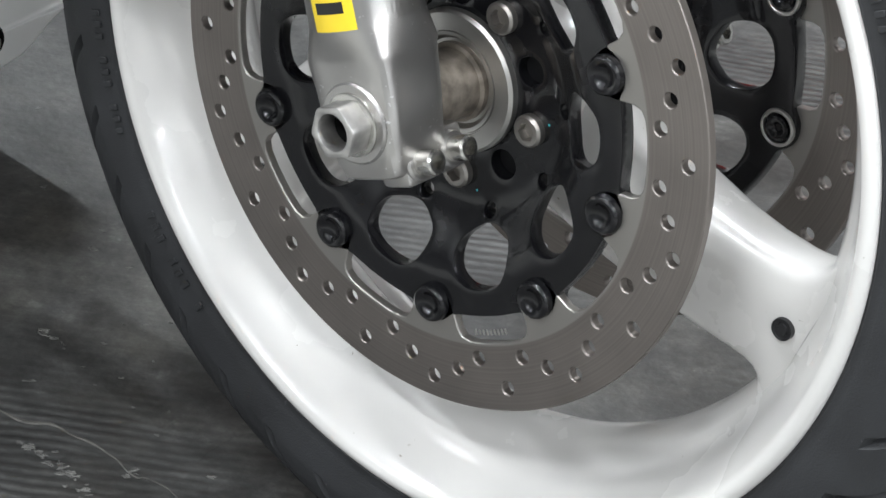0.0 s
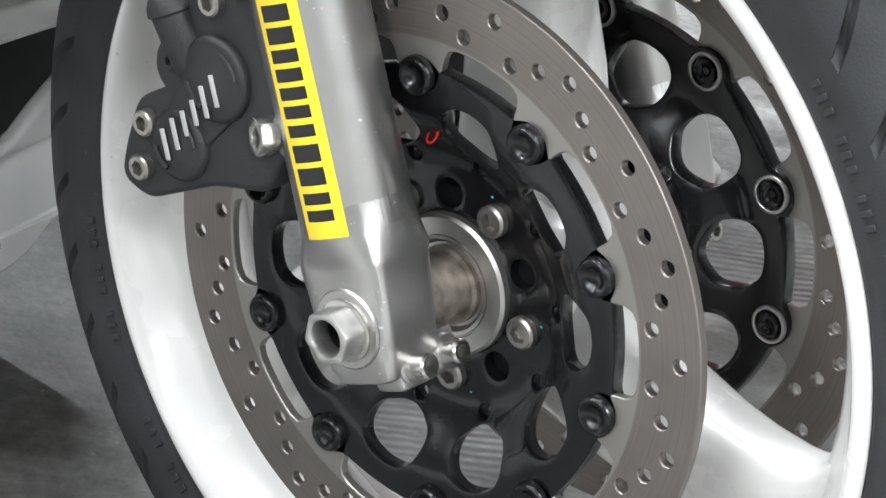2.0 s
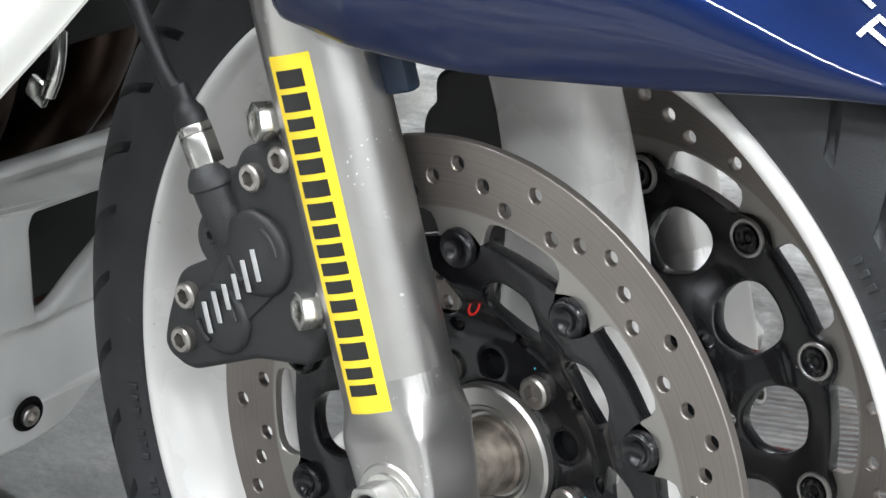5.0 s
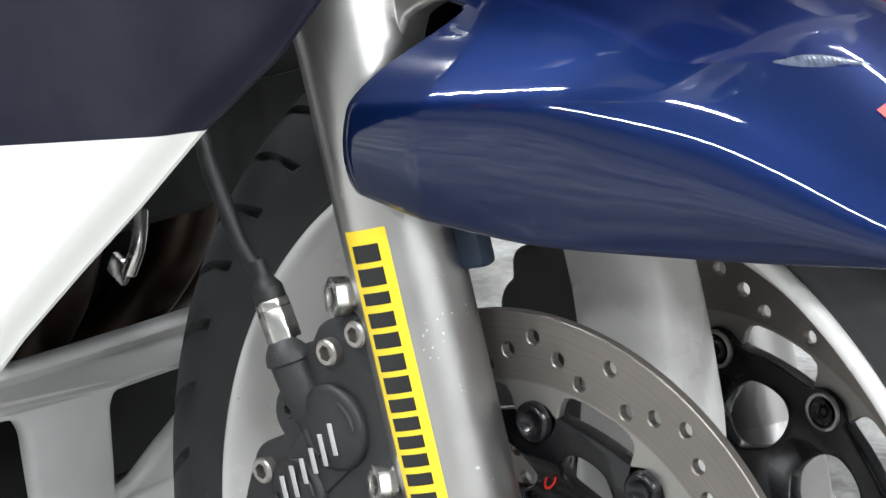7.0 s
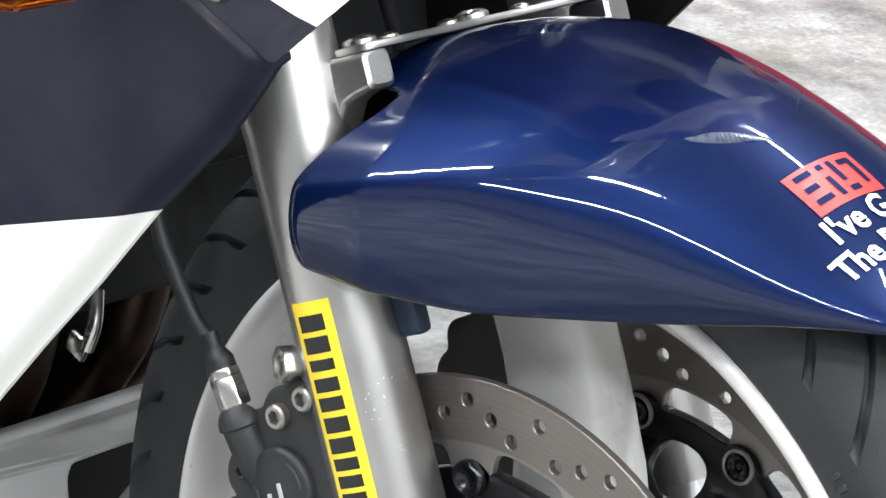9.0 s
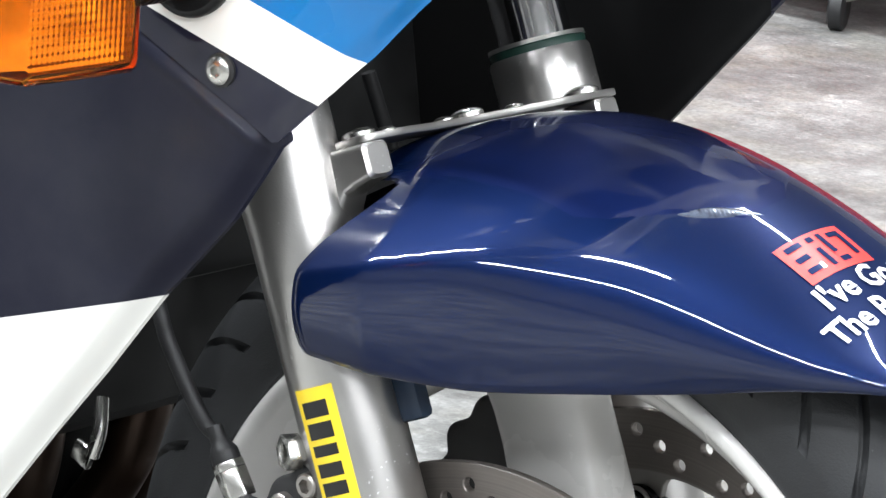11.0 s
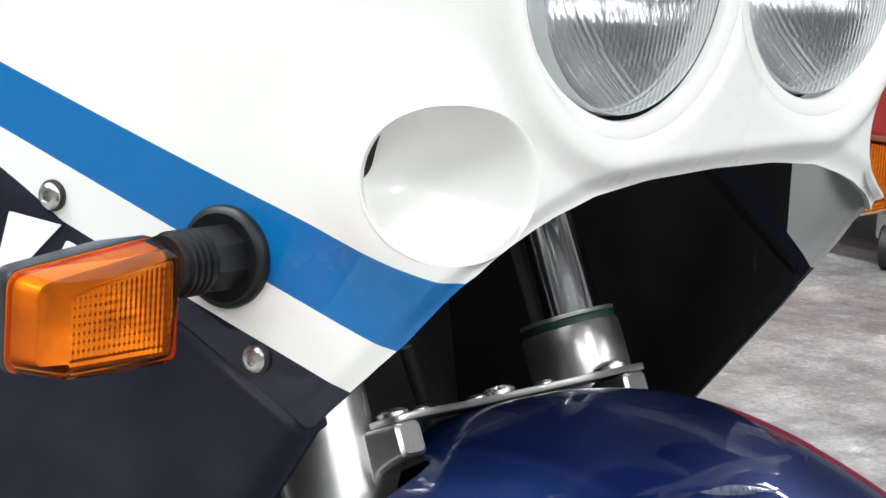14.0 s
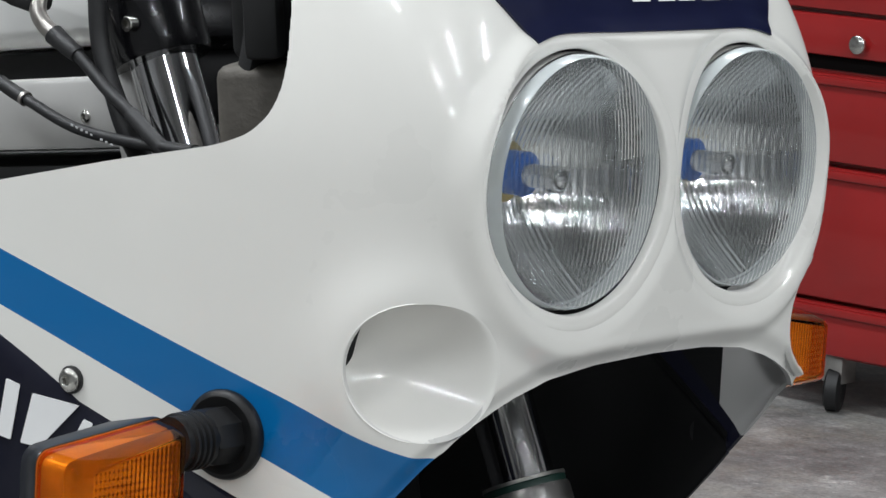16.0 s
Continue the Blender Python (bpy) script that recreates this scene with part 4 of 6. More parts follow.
# plain black bars in place of the brand's lettering, from the top down: (start, length)
for s_top, long in ((0.1985, 0.0185), (0.1770, 0.0055), (0.1680, 0.0160), (0.1490, 0.0175), (0.1290, 0.0145), (0.1120, 0.0140), (0.0950, 0.0055), (0.0860, 0.0185), (0.0640, 0.0130)):
    bars = 1 if long < 0.01 else 2
    each = (long - 0.0026 * (bars - 1)) / bars
    for k in range(bars):
        lo = s_top - long + k * (each + 0.0026)
        part("block_mark", leg_patch(lo, lo + each, 67, 98.5, 0.02675, 6, 1), M_INK, sticker)
clip = on_leg(0.192, 10, 0.030) + Vector((0, 0.018, 0))
part("hose_clip", join(box(0.018, 0.010, 0.030, 0.003, basis(clip, U, V)), box(0.010, 0.010, 0.020, 0.002, basis(clip + U * 0.020 - V * 0.003, U, V))), M_BLUECLIP, fork_r, "small blue hose clip")


# calipers
def caliper(y_out, side):
    """An opposed-piston caliper behind the leg; side -1 is the rider's right."""
    s = -side
    yo = lambda d: y_out + s * d
    outline = [(-0.127, 0.408), (-0.124, 0.394), (-0.1305, 0.386), (-0.1305, 0.376), (-0.121, 0.368), (-0.140, 0.354), (-0.1445, 0.330), (-0.1455, 0.316), (-0.131, 0.313), (-0.092, 0.336), (-0.060, 0.346), (-0.050, 0.375), (-0.062, 0.410), (-0.080, 0.441), (-0.090, 0.443), (-0.098, 0.433), (-0.108, 0.429), (-0.112, 0.416)]
    body = part("caliper", side_plate(outline, yo(0.004), yo(0.062), 0.005, 0.004, 3), M_CALIPER, bike, "black cast brake caliper")
    for (cx, cz), r, h in (((-0.0935, 0.386), 0.0205, 0.0045), ((-0.1115, 0.3455), 0.0175, 0.0040)):
        part("bore_cap", spin([(-0.004, 0), (-0.004, r), (h - 0.003, r), (h - 0.0008, r - 0.0012), (h, r - 0.003), (h, r - 0.006), (h + 0.0012, r - 0.009), (h + 0.0015, 0)], basis((cx, yo(0.004), cz), (0, side, 0), (1, 0, 0)), 48), M_CALIPER, body)
    web = [(-0.112, 0.331), (-0.081, 0.372), (-0.082, 0.392), (-0.100, 0.400), (-0.118, 0.366), (-0.126, 0.346)]
    part("cap_web", side_plate(web, yo(0.0022), yo(0.006), 0.006, 0.0012), M_CALIPER, body)
    for k in range(6):
        t = k / 5
        c = (-0.1150 + 0.0265 * t, yo(-0.0023), 0.3445 + 0.0375 * t)
        m = basis(c, (0, side, 0), (0.66, 0, 0.75))
        part("light_mark", box(0.0027, 0.0150 if k not in (2, 3) else 0.0120, 0.0007, 0.0002, m @ pose(0, 0.0015, 0, 0, 0, 24 * side)), M_MARK, body)
    for k, (x, z) in enumerate(((-0.100, 0.4215), (-0.084, 0.4365), (-0.1335, 0.3485), (-0.1335, 0.3255))):
        part("caliper_bolt", allen_bolt(basis((x, yo(0.004), z), (0, side, 0), (1, 0, 0)), 0.0064, 0.0052), M_BOLT, body, "dull socket bolt")
    part("bleed_screw", allen_bolt(basis((-0.1215, yo(0.004), 0.3845), (0, side, 0), (1, 0, 0)), 0.0042, 0.0035), M_CALIPER, body)
    for x, z in ((-0.094, 0.4505), (-0.058, 0.372)):
        part("mount_lug", spin([(-0.03, 0), (-0.03, 0.0110), (0.0, 0.0110), (0.001, 0.0095), (0.001, 0)], basis((x + 0.010, yo(0.004), z + 0.004), (0, side, 0)), 32), M_ALLOY, body)
        part("mount_nut", hex_nut(basis((x, yo(0.005), z), (-0.45, side, 0.0), (1, 0, 0)), 0.0088, 0.0090, 0.0048), M_ZINC, body, "zinc-plated mounting nut")
    neck = tube([(-0.110, yo(0.012), 0.380), (-0.1170, yo(0.007), 0.3930), (-0.1240, yo(0.004), 0.4065), (-0.1252, yo(0.004), 0.4085)], lambda t: 0.0105 if t < 0.75 else 0.0118, 20)
    part("hose_port", neck, M_CALIPER, body)
    a, d = Vector((-0.1252, yo(0.004), 0.4085)), Vector((-0.566, 0.0, 0.825)).normalized()
    part("fitting_nut", hex_nut(basis(a, d), 0.0070, 0.0050, 0.003), M_ZINC, body)
    part("fitting_collar", spin([(0.004, 0), (0.004, 0.0056), (0.0062, 0.0064), (0.0080, 0.0056), (0.0095, 0.0056), (0.0095, 0)], basis(a, d), 24), M_ZINC, body)
    part("fitting_body", hex_nut(basis(a + d * 0.0085, d), 0.0080, 0.0150, 0.003), M_ZINC, body, "bright hexagonal hose fitting")
    part("fitting_top", hex_nut(basis(a + d * 0.0235, d), 0.0078, 0.0045, 0.003), M_ZINC, body)
    part("hose_boot", tube([a + d * 0.0280, a + d * 0.033, a + d * 0.039, a + d * 0.047], lambda t: 0.0076 - 0.0032 * sstep(0.30, 0.75, t), 18), M_HOSE, body)
    p = a + d * 0.042
    part("brake_hose", tube([p, (-0.1600, yo(0.004), 0.4490), (-0.1794, yo(0.004), 0.4723), (-0.1925, yo(0.005), 0.4906), (-0.214, yo(0.014), 0.524), (-0.232, yo(0.03), 0.584)], 0.0042, 14), M_HOSE, body, "black braided brake hose")
    for (cx, cz), r in (((-0.0935, 0.386), 0.0150), ((-0.1115, 0.3455), 0.0125)):
        for a0, a1 in ((20, 75), (200, 255)):
            arc = [(cx + r * math.cos(radians(q)), yo(-0.0008), cz + r * math.sin(radians(q))) for q in range(a0, a1 + 1, 11)]
            part("cap_rib", tube(arc, 0.0012, 8, 2), M_CALIPER, body)
    return body


caliper(-0.130, -1)
caliper(0.116, 1).location.x = -0.020

# fork brace above the fender
brace_c = Vector((0, -0.007, 0.30)) + U * 0.3145
mb = basis(brace_c, U, V)
outline = [(0.018, -0.088), (0.045, -0.088), (0.046, -0.060), (0.0385, -0.030), (0.0365, 0.0), (0.0385, 0.030), (0.044, 0.070), (0.044, 0.114), (0.012, 0.114), (0.014, 0.070), (0.012, 0.03), (0.012, -0.03), (0.014, -0.060)]
brace = part("fork_brace", plate([rounded(outline, 0.006)], 0.0038, 0.0007, mb), M_ALLOY, bike, "flat polished alloy fork brace")
for x, y, r in ((0.0300, -0.0755, 0.0085), (0.0310, -0.0570, 0.0055), (0.0245, -0.0060, 0.0055), (0.0250, 0.0120, 0.0090), (0.0290, 0.0450, 0.0050), (0.0310, 0.1000, 0.0095)):
    part("dome_bolt", allen_bolt(mb @ pose(x, y, 0.0019), r, r * 0.62, "dome"), M_ZINC, brace, "domed stainless screw")

# fender
XS = [-0.170, -0.0945, -0.0935, -0.088, -0.050, 0.000, 0.067, 0.104, 0.150, 0.200, 0.235]
YS = [0.131, 0.131, 0.1310, 0.1335, 0.1330, 0.1190, 0.0960, 0.0890, 0.0815, 0.0690, 0.0500]
ZS = [0.538, 0.5440, 0.5440, 0.5450, 0.5570, 0.5700, 0.5690, 0.5625, 0.5525, 0.5530, 0.5470]
ZB = [0.5030, 0.5030, 0.5030, 0.5035, 0.5040, 0.5060, 0.5185, 0.5275, 0.5405, 0.5495, 0.5440]


FX = np.linspace(-0.0935, 0.235, 330)
FW = np.exp(-0.5 * (np.arange(-30, 31) / 13.0) ** 2)


def eased(table):
    """The outline's numbers drawn into a fair curve from the rear corner to the tip."""
    v = np.interp(FX, XS, table)
    lo, hi = 2 * v[0] - v[30:0:-1], 2 * v[-1] - v[-2:-32:-1]
    fair = np.convolve(np.concatenate([lo, v, hi]), FW / FW.sum(), "valid")
    w = np.clip((FX + 0.060) / 0.050, 0, 1)
    return v * (1 - w) + fair * w


YE, ZE, BE = eased(YS), eased(ZS), eased(ZB)


def fender_at(x):
    zc = 0.30 + (math.sqrt(0.3195 ** 2 - x * x) if x < 0.15 else 0.2821 - 0.56 * (x - 0.15) + 1.2 * (x - 0.15) ** 2)
    if x < -0.02:
        zc -= 0.17 * (-0.02 - x) ** 1.35
    if x >= -0.0935:
        return zc, float(np.interp(x, FX, YE)), float(np.interp(x, FX, ZE)), float(np.interp(x, FX, BE))
    return zc, float(np.interp(x, XS, YS)), float(np.interp(x, XS, ZS)), float(np.interp(x, XS, ZB))


@functools.lru_cache(maxsize=4000)
def fender_section(x):
    """Half of the cross-section, from the crown to the lower edge; the shoulder is crisp at the rear and rounds off forwards."""
    zc, ys, zs, zb = fender_at(x)
    q = np.linspace(0, 1, 41)
    f = np.linspace(0, 1, 15)[1:]
    y = np.concatenate([q * ys, ys + 0.0025 * np.sin(np.pi * f) - 0.008 * f * f])
    z = np.concatenate([zc - (zc - zs) * q ** 2.1, zs + (zb - zs) * f])
    arc = np.concatenate([[0], np.cumsum(np.hypot(np.diff(y), np.diff(z)))])
    n = 160
    u = np.linspace(0, arc[-1], n)
    y, z = np.interp(u, arc, y), np.interp(u, arc, z)
    width = 0.0015 + 0.0125 * sstep(-0.06, 0.12, x)
    ker = np.exp(-0.5 * (np.arange(-60, 61) * (u[1] / width)) ** 2)
    ker /= ker.sum()
    yy = np.convolve(np.concatenate([-y[60:0:-1], y, 2 * y[-1] - y[-2:-62:-1]]), ker, "valid")
    zz = np.convolve(np.concatenate([z[60:0:-1], z, 2 * z[-1] - z[-2:-62:-1]]), ker, "valid")
    pick = np.linspace(0, u[-1], 56)
    return np.interp(pick, u, yy), np.interp(pick, u, zz)


def fender_top(x, y):
    sy, sz = fender_section(round(x, 4))
    n = int(np.argmax(sy)) + 1
    return float(np.interp(abs(y - CY), sy[:n], sz[:n]))


def fender_rear(q):
    """Where the fender begins at a share of its half-width: a tongue under the brace, a hollow round each leg, then the flank."""
    return -0.170 + 0.098 * sstep(0.50, 0.60, q) - 0.0215 * sstep(0.62, 0.98, q)


def fender():
    bm = bmesh.new()
    shells = []
    rear_y = fender_section(-0.09)[0]
    wide = int(np.argmax(rear_y))
    shares = [float(rear_y[k] / rear_y[wide]) if k < wide else 1.0 for k in range(56)]
    for off in (0.0, 0.0025):
        rows = []
        for i in range(121):
            u = i / 120
            half = []
            for k in range(56):
                share = shares[k]
                x = fender_rear(share) + (0.235 - fender_rear(share)) * u
                sy, sz = fender_section(round(x, 5))
                half.append((x, float(sy[k]) - off * 0.6 * k / 55, float(sz[k]) - off * (1 - 0.5 * k / 55)))
            line = [(x, CY + y, z) for x, y, z in half[:0:-1]] + [(x, CY - y, z) for x, y, z in half]
            rows.append([bm.verts.new(p) for p in line])
        shells.append(rows)
    for rows in shells:
        for a, b in zip(rows, rows[1:]):
            for j in range(len(a) - 1):
                bm.faces.new((a[j], a[j + 1], b[j + 1], b[j]))
    o, i = shells
    for k in range(len(o) - 1):
        for j in (0, -1):
            bm.faces.new((o[k][j], o[k + 1][j], i[k + 1][j], i[k][j]))
    for k in (0, -1):
        for j in range(len(o[0]) - 1):
            bm.faces.new((o[k][j], o[k][j + 1], i[k][j + 1], i[k][j]))
    bmesh.ops.recalc_face_normals(bm, faces=bm.faces)
    return bm


fender_ob = part("fender", fender(), M_BLUE, bike, "glossy dark blue front fender", 50)


def fender_patch(x0, x1, y0, y1, lift=0.0006, nx=8, ny=12, shear=0.0):
    """A thin patch lying on the top of the fender."""
    bm = bmesh.new()
    rows = [[bm.verts.new((x + shear * (y - y0), y, fender_top(x + shear * (y - y0), y) + lift)) for y in np.linspace(y0, y1, ny + 1)] for x in np.linspace(x0, x1, nx + 1)]
    for a, b in zip(rows, rows[1:]):
        for j in range(ny):
            bm.faces.new((a[j], a[j + 1], b[j + 1], b[j]))
    bmesh.ops.recalc_face_normals(bm, faces=bm.faces)
    return bm


def fender_text(words, x, y, size):
    """Letters laid on the fender's top: they read across it, their foot towards the front."""
    cu = bpy.data.curves.new("text", "FONT")
    cu.body, cu.size, cu.resolution_u, cu.offset = words, size, 2, 0.0004
    ob = bpy.data.objects.new("text", cu)
    scene.collection.objects.link(ob)
    me = bpy.data.meshes.new_from_object(ob.evaluated_get(bpy.context.evaluated_depsgraph_get()))
    bpy.data.objects.remove(ob)
    bm = bmesh.new()
    bm.from_mesh(me)
    bpy.data.meshes.remove(me)
    bmesh.ops.triangulate(bm, faces=bm.faces)
    bmesh.ops.subdivide_edges(bm, edges=[e for e in bm.edges if e.calc_length() > 0.004], cuts=2)
    for v in bm.verts:
        px, py = x - v.co.y + 0.07 * v.co.x, y + v.co.x
        v.co = (px, py, fender_top(px, py) + 0.0008)
    return bm


mark = part("red_badge", fender_patch(0.1145, 0.1380, -0.0500, -0.0075, 0.0006, shear=0.10), M_RED, fender_ob, "red block badge")
for x0, x1, y0, y1 in ((0.002, 0.005, 0.004, 0.014), (0.009, 0.012, 0.004, 0.012), (0.016, 0.019, 0.004, 0.014), (0.002, 0.005, 0.018, 0.022), (0.009, 0.020, 0.018, 0.021), (0.002, 0.014, 0.025, 0.028), (0.017, 0.020, 0.025, 0.031), (0.003, 0.006, 0.031, 0.039), (0.006, 0.018, 0.036, 0.039)):
    xa = 0.1150 + 0.10 * y0
    part("badge_bar", fender_patch(xa + x0, xa + x1, -0.0500 + y0, -0.0500 + y1, 0.0010, 3, 3, shear=0.10), M_BLUE, mark)
part("printed_line", fender_text("I've Got", 0.1515, -0.0550, 0.0170), M_LETTER, fender_ob, "white printed words")
part("printed_line", fender_text("The Po", 0.1665, -0.0665, 0.0170), M_LETTER, fender_ob, "white printed words")


def clear_film():
    """A clear protective film on the fender's crown with a rounded front edge."""
    bm = bmesh.new()
    rows = []
    for i in range(37):
        x = -0.075 + 0.172 * i / 36
        near = float(np.interp(x, [0.030, 0.044, 0.056, 0.069, 0.083, 0.0935, 0.0985], [-0.0915, -0.0845, -0.0745, -0.0635, -0.0530, -0.0420, -0.0300]))
        y0, y1 = max(near, CY - 0.80 * fender_at(x)[1]), 0.060 - 0.075 * sstep(0.035, 0.102, x) ** 1.6
        row = []
        for j in range(25):
            y = y0 + (y1 - y0) * j / 24
            row.append(bm.verts.new((x, y, fender_top(x, y) + (-0.0004 if j in (0, 24) or i in (0, 36) else 0.0003))))
        rows.append(row)
    for a, b in zip(rows, rows[1:]):
        for j in range(24):
            bm.faces.new((a[j], a[j + 1], b[j + 1], b[j]))
    bmesh.ops.recalc_face_normals(bm, faces=bm.faces)
    return bm


film_ob = part("clear_film", clear_film(), M_FILM, fender_ob, "slightly dull clear protective film")


def film_bubble(a, b, half):
    """A lens-shaped blister of trapped air, crossed by fine wrinkles."""
    bm = bmesh.new()
    d = (b - a).normalized()
    side = Vector((-d.y, d.x))
    rows = []
    for i in range(73):
        u = i / 72
        w = half * math.sin(math.pi * u ** 0.8) + 0.0001
        row = []
        for j in range(17):
            v = -1 + j / 8
            p = a.lerp(b, u) + side * (v * w)
            up = (1 - v * v) * (0.0006 * math.sin(math.pi * u) + 0.00012 * math.sin(u * 125 + 2.5 * v) * math.sin(math.pi * u))
            row.append(bm.verts.new((p.x, p.y, fender_top(p.x, p.y) + 0.0001 + up)))
        rows.append(row)
    for p, q in zip(rows, rows[1:]):
        for j in range(16):
            bm.faces.new((p[j], p[j + 1], q[j + 1], q[j]))
    bmesh.ops.recalc_face_normals(bm, faces=bm.faces)
    return bm


part("film_blister", film_bubble(Vector((0.069, -0.0615)), Vector((0.0975, -0.0330)), 0.0034), M_BLISTER, film_ob, "wrinkled silvery air blister at the film's edge")


# ---- fairing ----
PLAN = [(0.0225, 0.0), (0.0220, -0.050), (0.0212, -0.103), (0.0125, -0.1580), (-0.0185, -0.1845), (-0.080, -0.2005), (-0.160, -0.217), (-0.300, -0.242), (-0.520, -0.272)]
PLAN_LINE = [(p.x, p.y) for p in smooth_path([(x, y, 0) for x, y in PLAN], 24)]
PLAN_X = [p[0] for p in PLAN_LINE][::-1]
PLAN_Y = [p[1] for p in PLAN_LINE][::-1]


def plan_y(x):
    """The side's distance from the middle, as a negative number, at a place along the bike."""
    return float(np.interp(x, PLAN_X, PLAN_Y))


def front_x(y):
    return float(np.interp(abs(y), [-p[1] for p in PLAN_LINE], [p[0] for p in PLAN_LINE]))


LAMP_Y, LAMP_Z, LAMP_R = 0.0768, 0.8394, 0.0682
LAMP_X = 0.0175
HOLE_R = 0.0712


LEFT_RISE = 0.031  # the left side of the fairing is cut higher


def lean(z):
    """How far the nose leans back at a height."""
    return 3.15 * max(0.0, z - 0.840) ** 2


def taper(z):
    """How far the nose narrows at a height."""
    return 1 - 4.68 * max(0.0, z - 0.840) ** 2


def seam_z(x):
    t = -0.0587 - x
    return 0.621 + 0.56 * t - 0.2 * t * t


def upper_low(x, y):
    """The lower edge of the upper fairing."""
    if abs(y) < 0.163:
        return float(np.interp(abs(y), [0, 0.05, 0.09, 0.115, 0.130, 0.148, 0.157, 0.163], [0.7395, 0.738, 0.7335, 0.7265, 0.7210, 0.7125, 0.7065, 0.7010]))
    if x > -0.0587:
        return float(np.interp(x, [-0.0587, -0.039, -0.015, 0.004, 0.0094], [0.621, 0.642, 0.668, 0.694, 0.7010]))
    return seam_z(x)


def left_low(x, y):
    """The same edge on the left side, cut higher and straighter."""
    if abs(y) < 0.163:
        return upper_low(x, y)
    if x > -0.0587:
        return float(np.interp(x, [-0.0587, -0.0501, -0.0399, -0.0281, -0.0184, -0.0060, 0.0094], [0.6435, 0.6530, 0.6638, 0.6769, 0.6885, 0.6985, 0.7010]))
    return seam_z(x) + LEFT_RISE


DISH_S, DISH_Z, DISH_A, DISH_B = None, 0.7438, 0.0430, 0.0365


COCKPIT = [(-0.60, 0.745), (-0.300, 0.8035), (-0.2624, 0.8136), (-0.187, 0.8335), (-0.122, 0.8490), (-0.1030, 0.8570), (-0.0920, 0.8680), (-0.0865, 0.8820), (-0.0860, 0.9000), (-0.0900, 0.9250), (-0.1000, 0.9600), (-0.120, 1.20), (-0.60, 1.20)]


def swell(s, z):
    ds = (s - DISH_S) / DISH_A
    rho = math.hypot(ds, (z - DISH_Z) / DISH_B)
    return 0.0050 * math.exp(-(max(0, rho - 1.0) / 0.55) ** 2) * sstep(-0.9, 0.7, ds)


def nose_rise(y, z):
    """How far the plate that carries the lamps stands proud; it has a rounded ridge for an edge and sinks towards each lamp."""
    dz = z - LAMP_Z
    d = math.hypot(max(0.0, abs(y) - LAMP_Y) * 1.10, dz * (1.20 if dz > 0 else 1.0))
    near = math.hypot(abs(y) - LAMP_Y, dz)
    wide = 0.0865 - 0.0095 * max(0.0, abs(y) - LAMP_Y) / max(near, 1e-6)
    side = min(1.0, max(0.0, abs(y) - LAMP_Y) / 0.065)
    bead = 0.0011 * math.exp(-((d - 0.0900) / 0.0045) ** 2)
    return 0.0060 * sstep(0.1060, 0.0890, d) + bead - (0.0045 + 0.0060 * side * side) * sstep(wide, 0.0725, near)


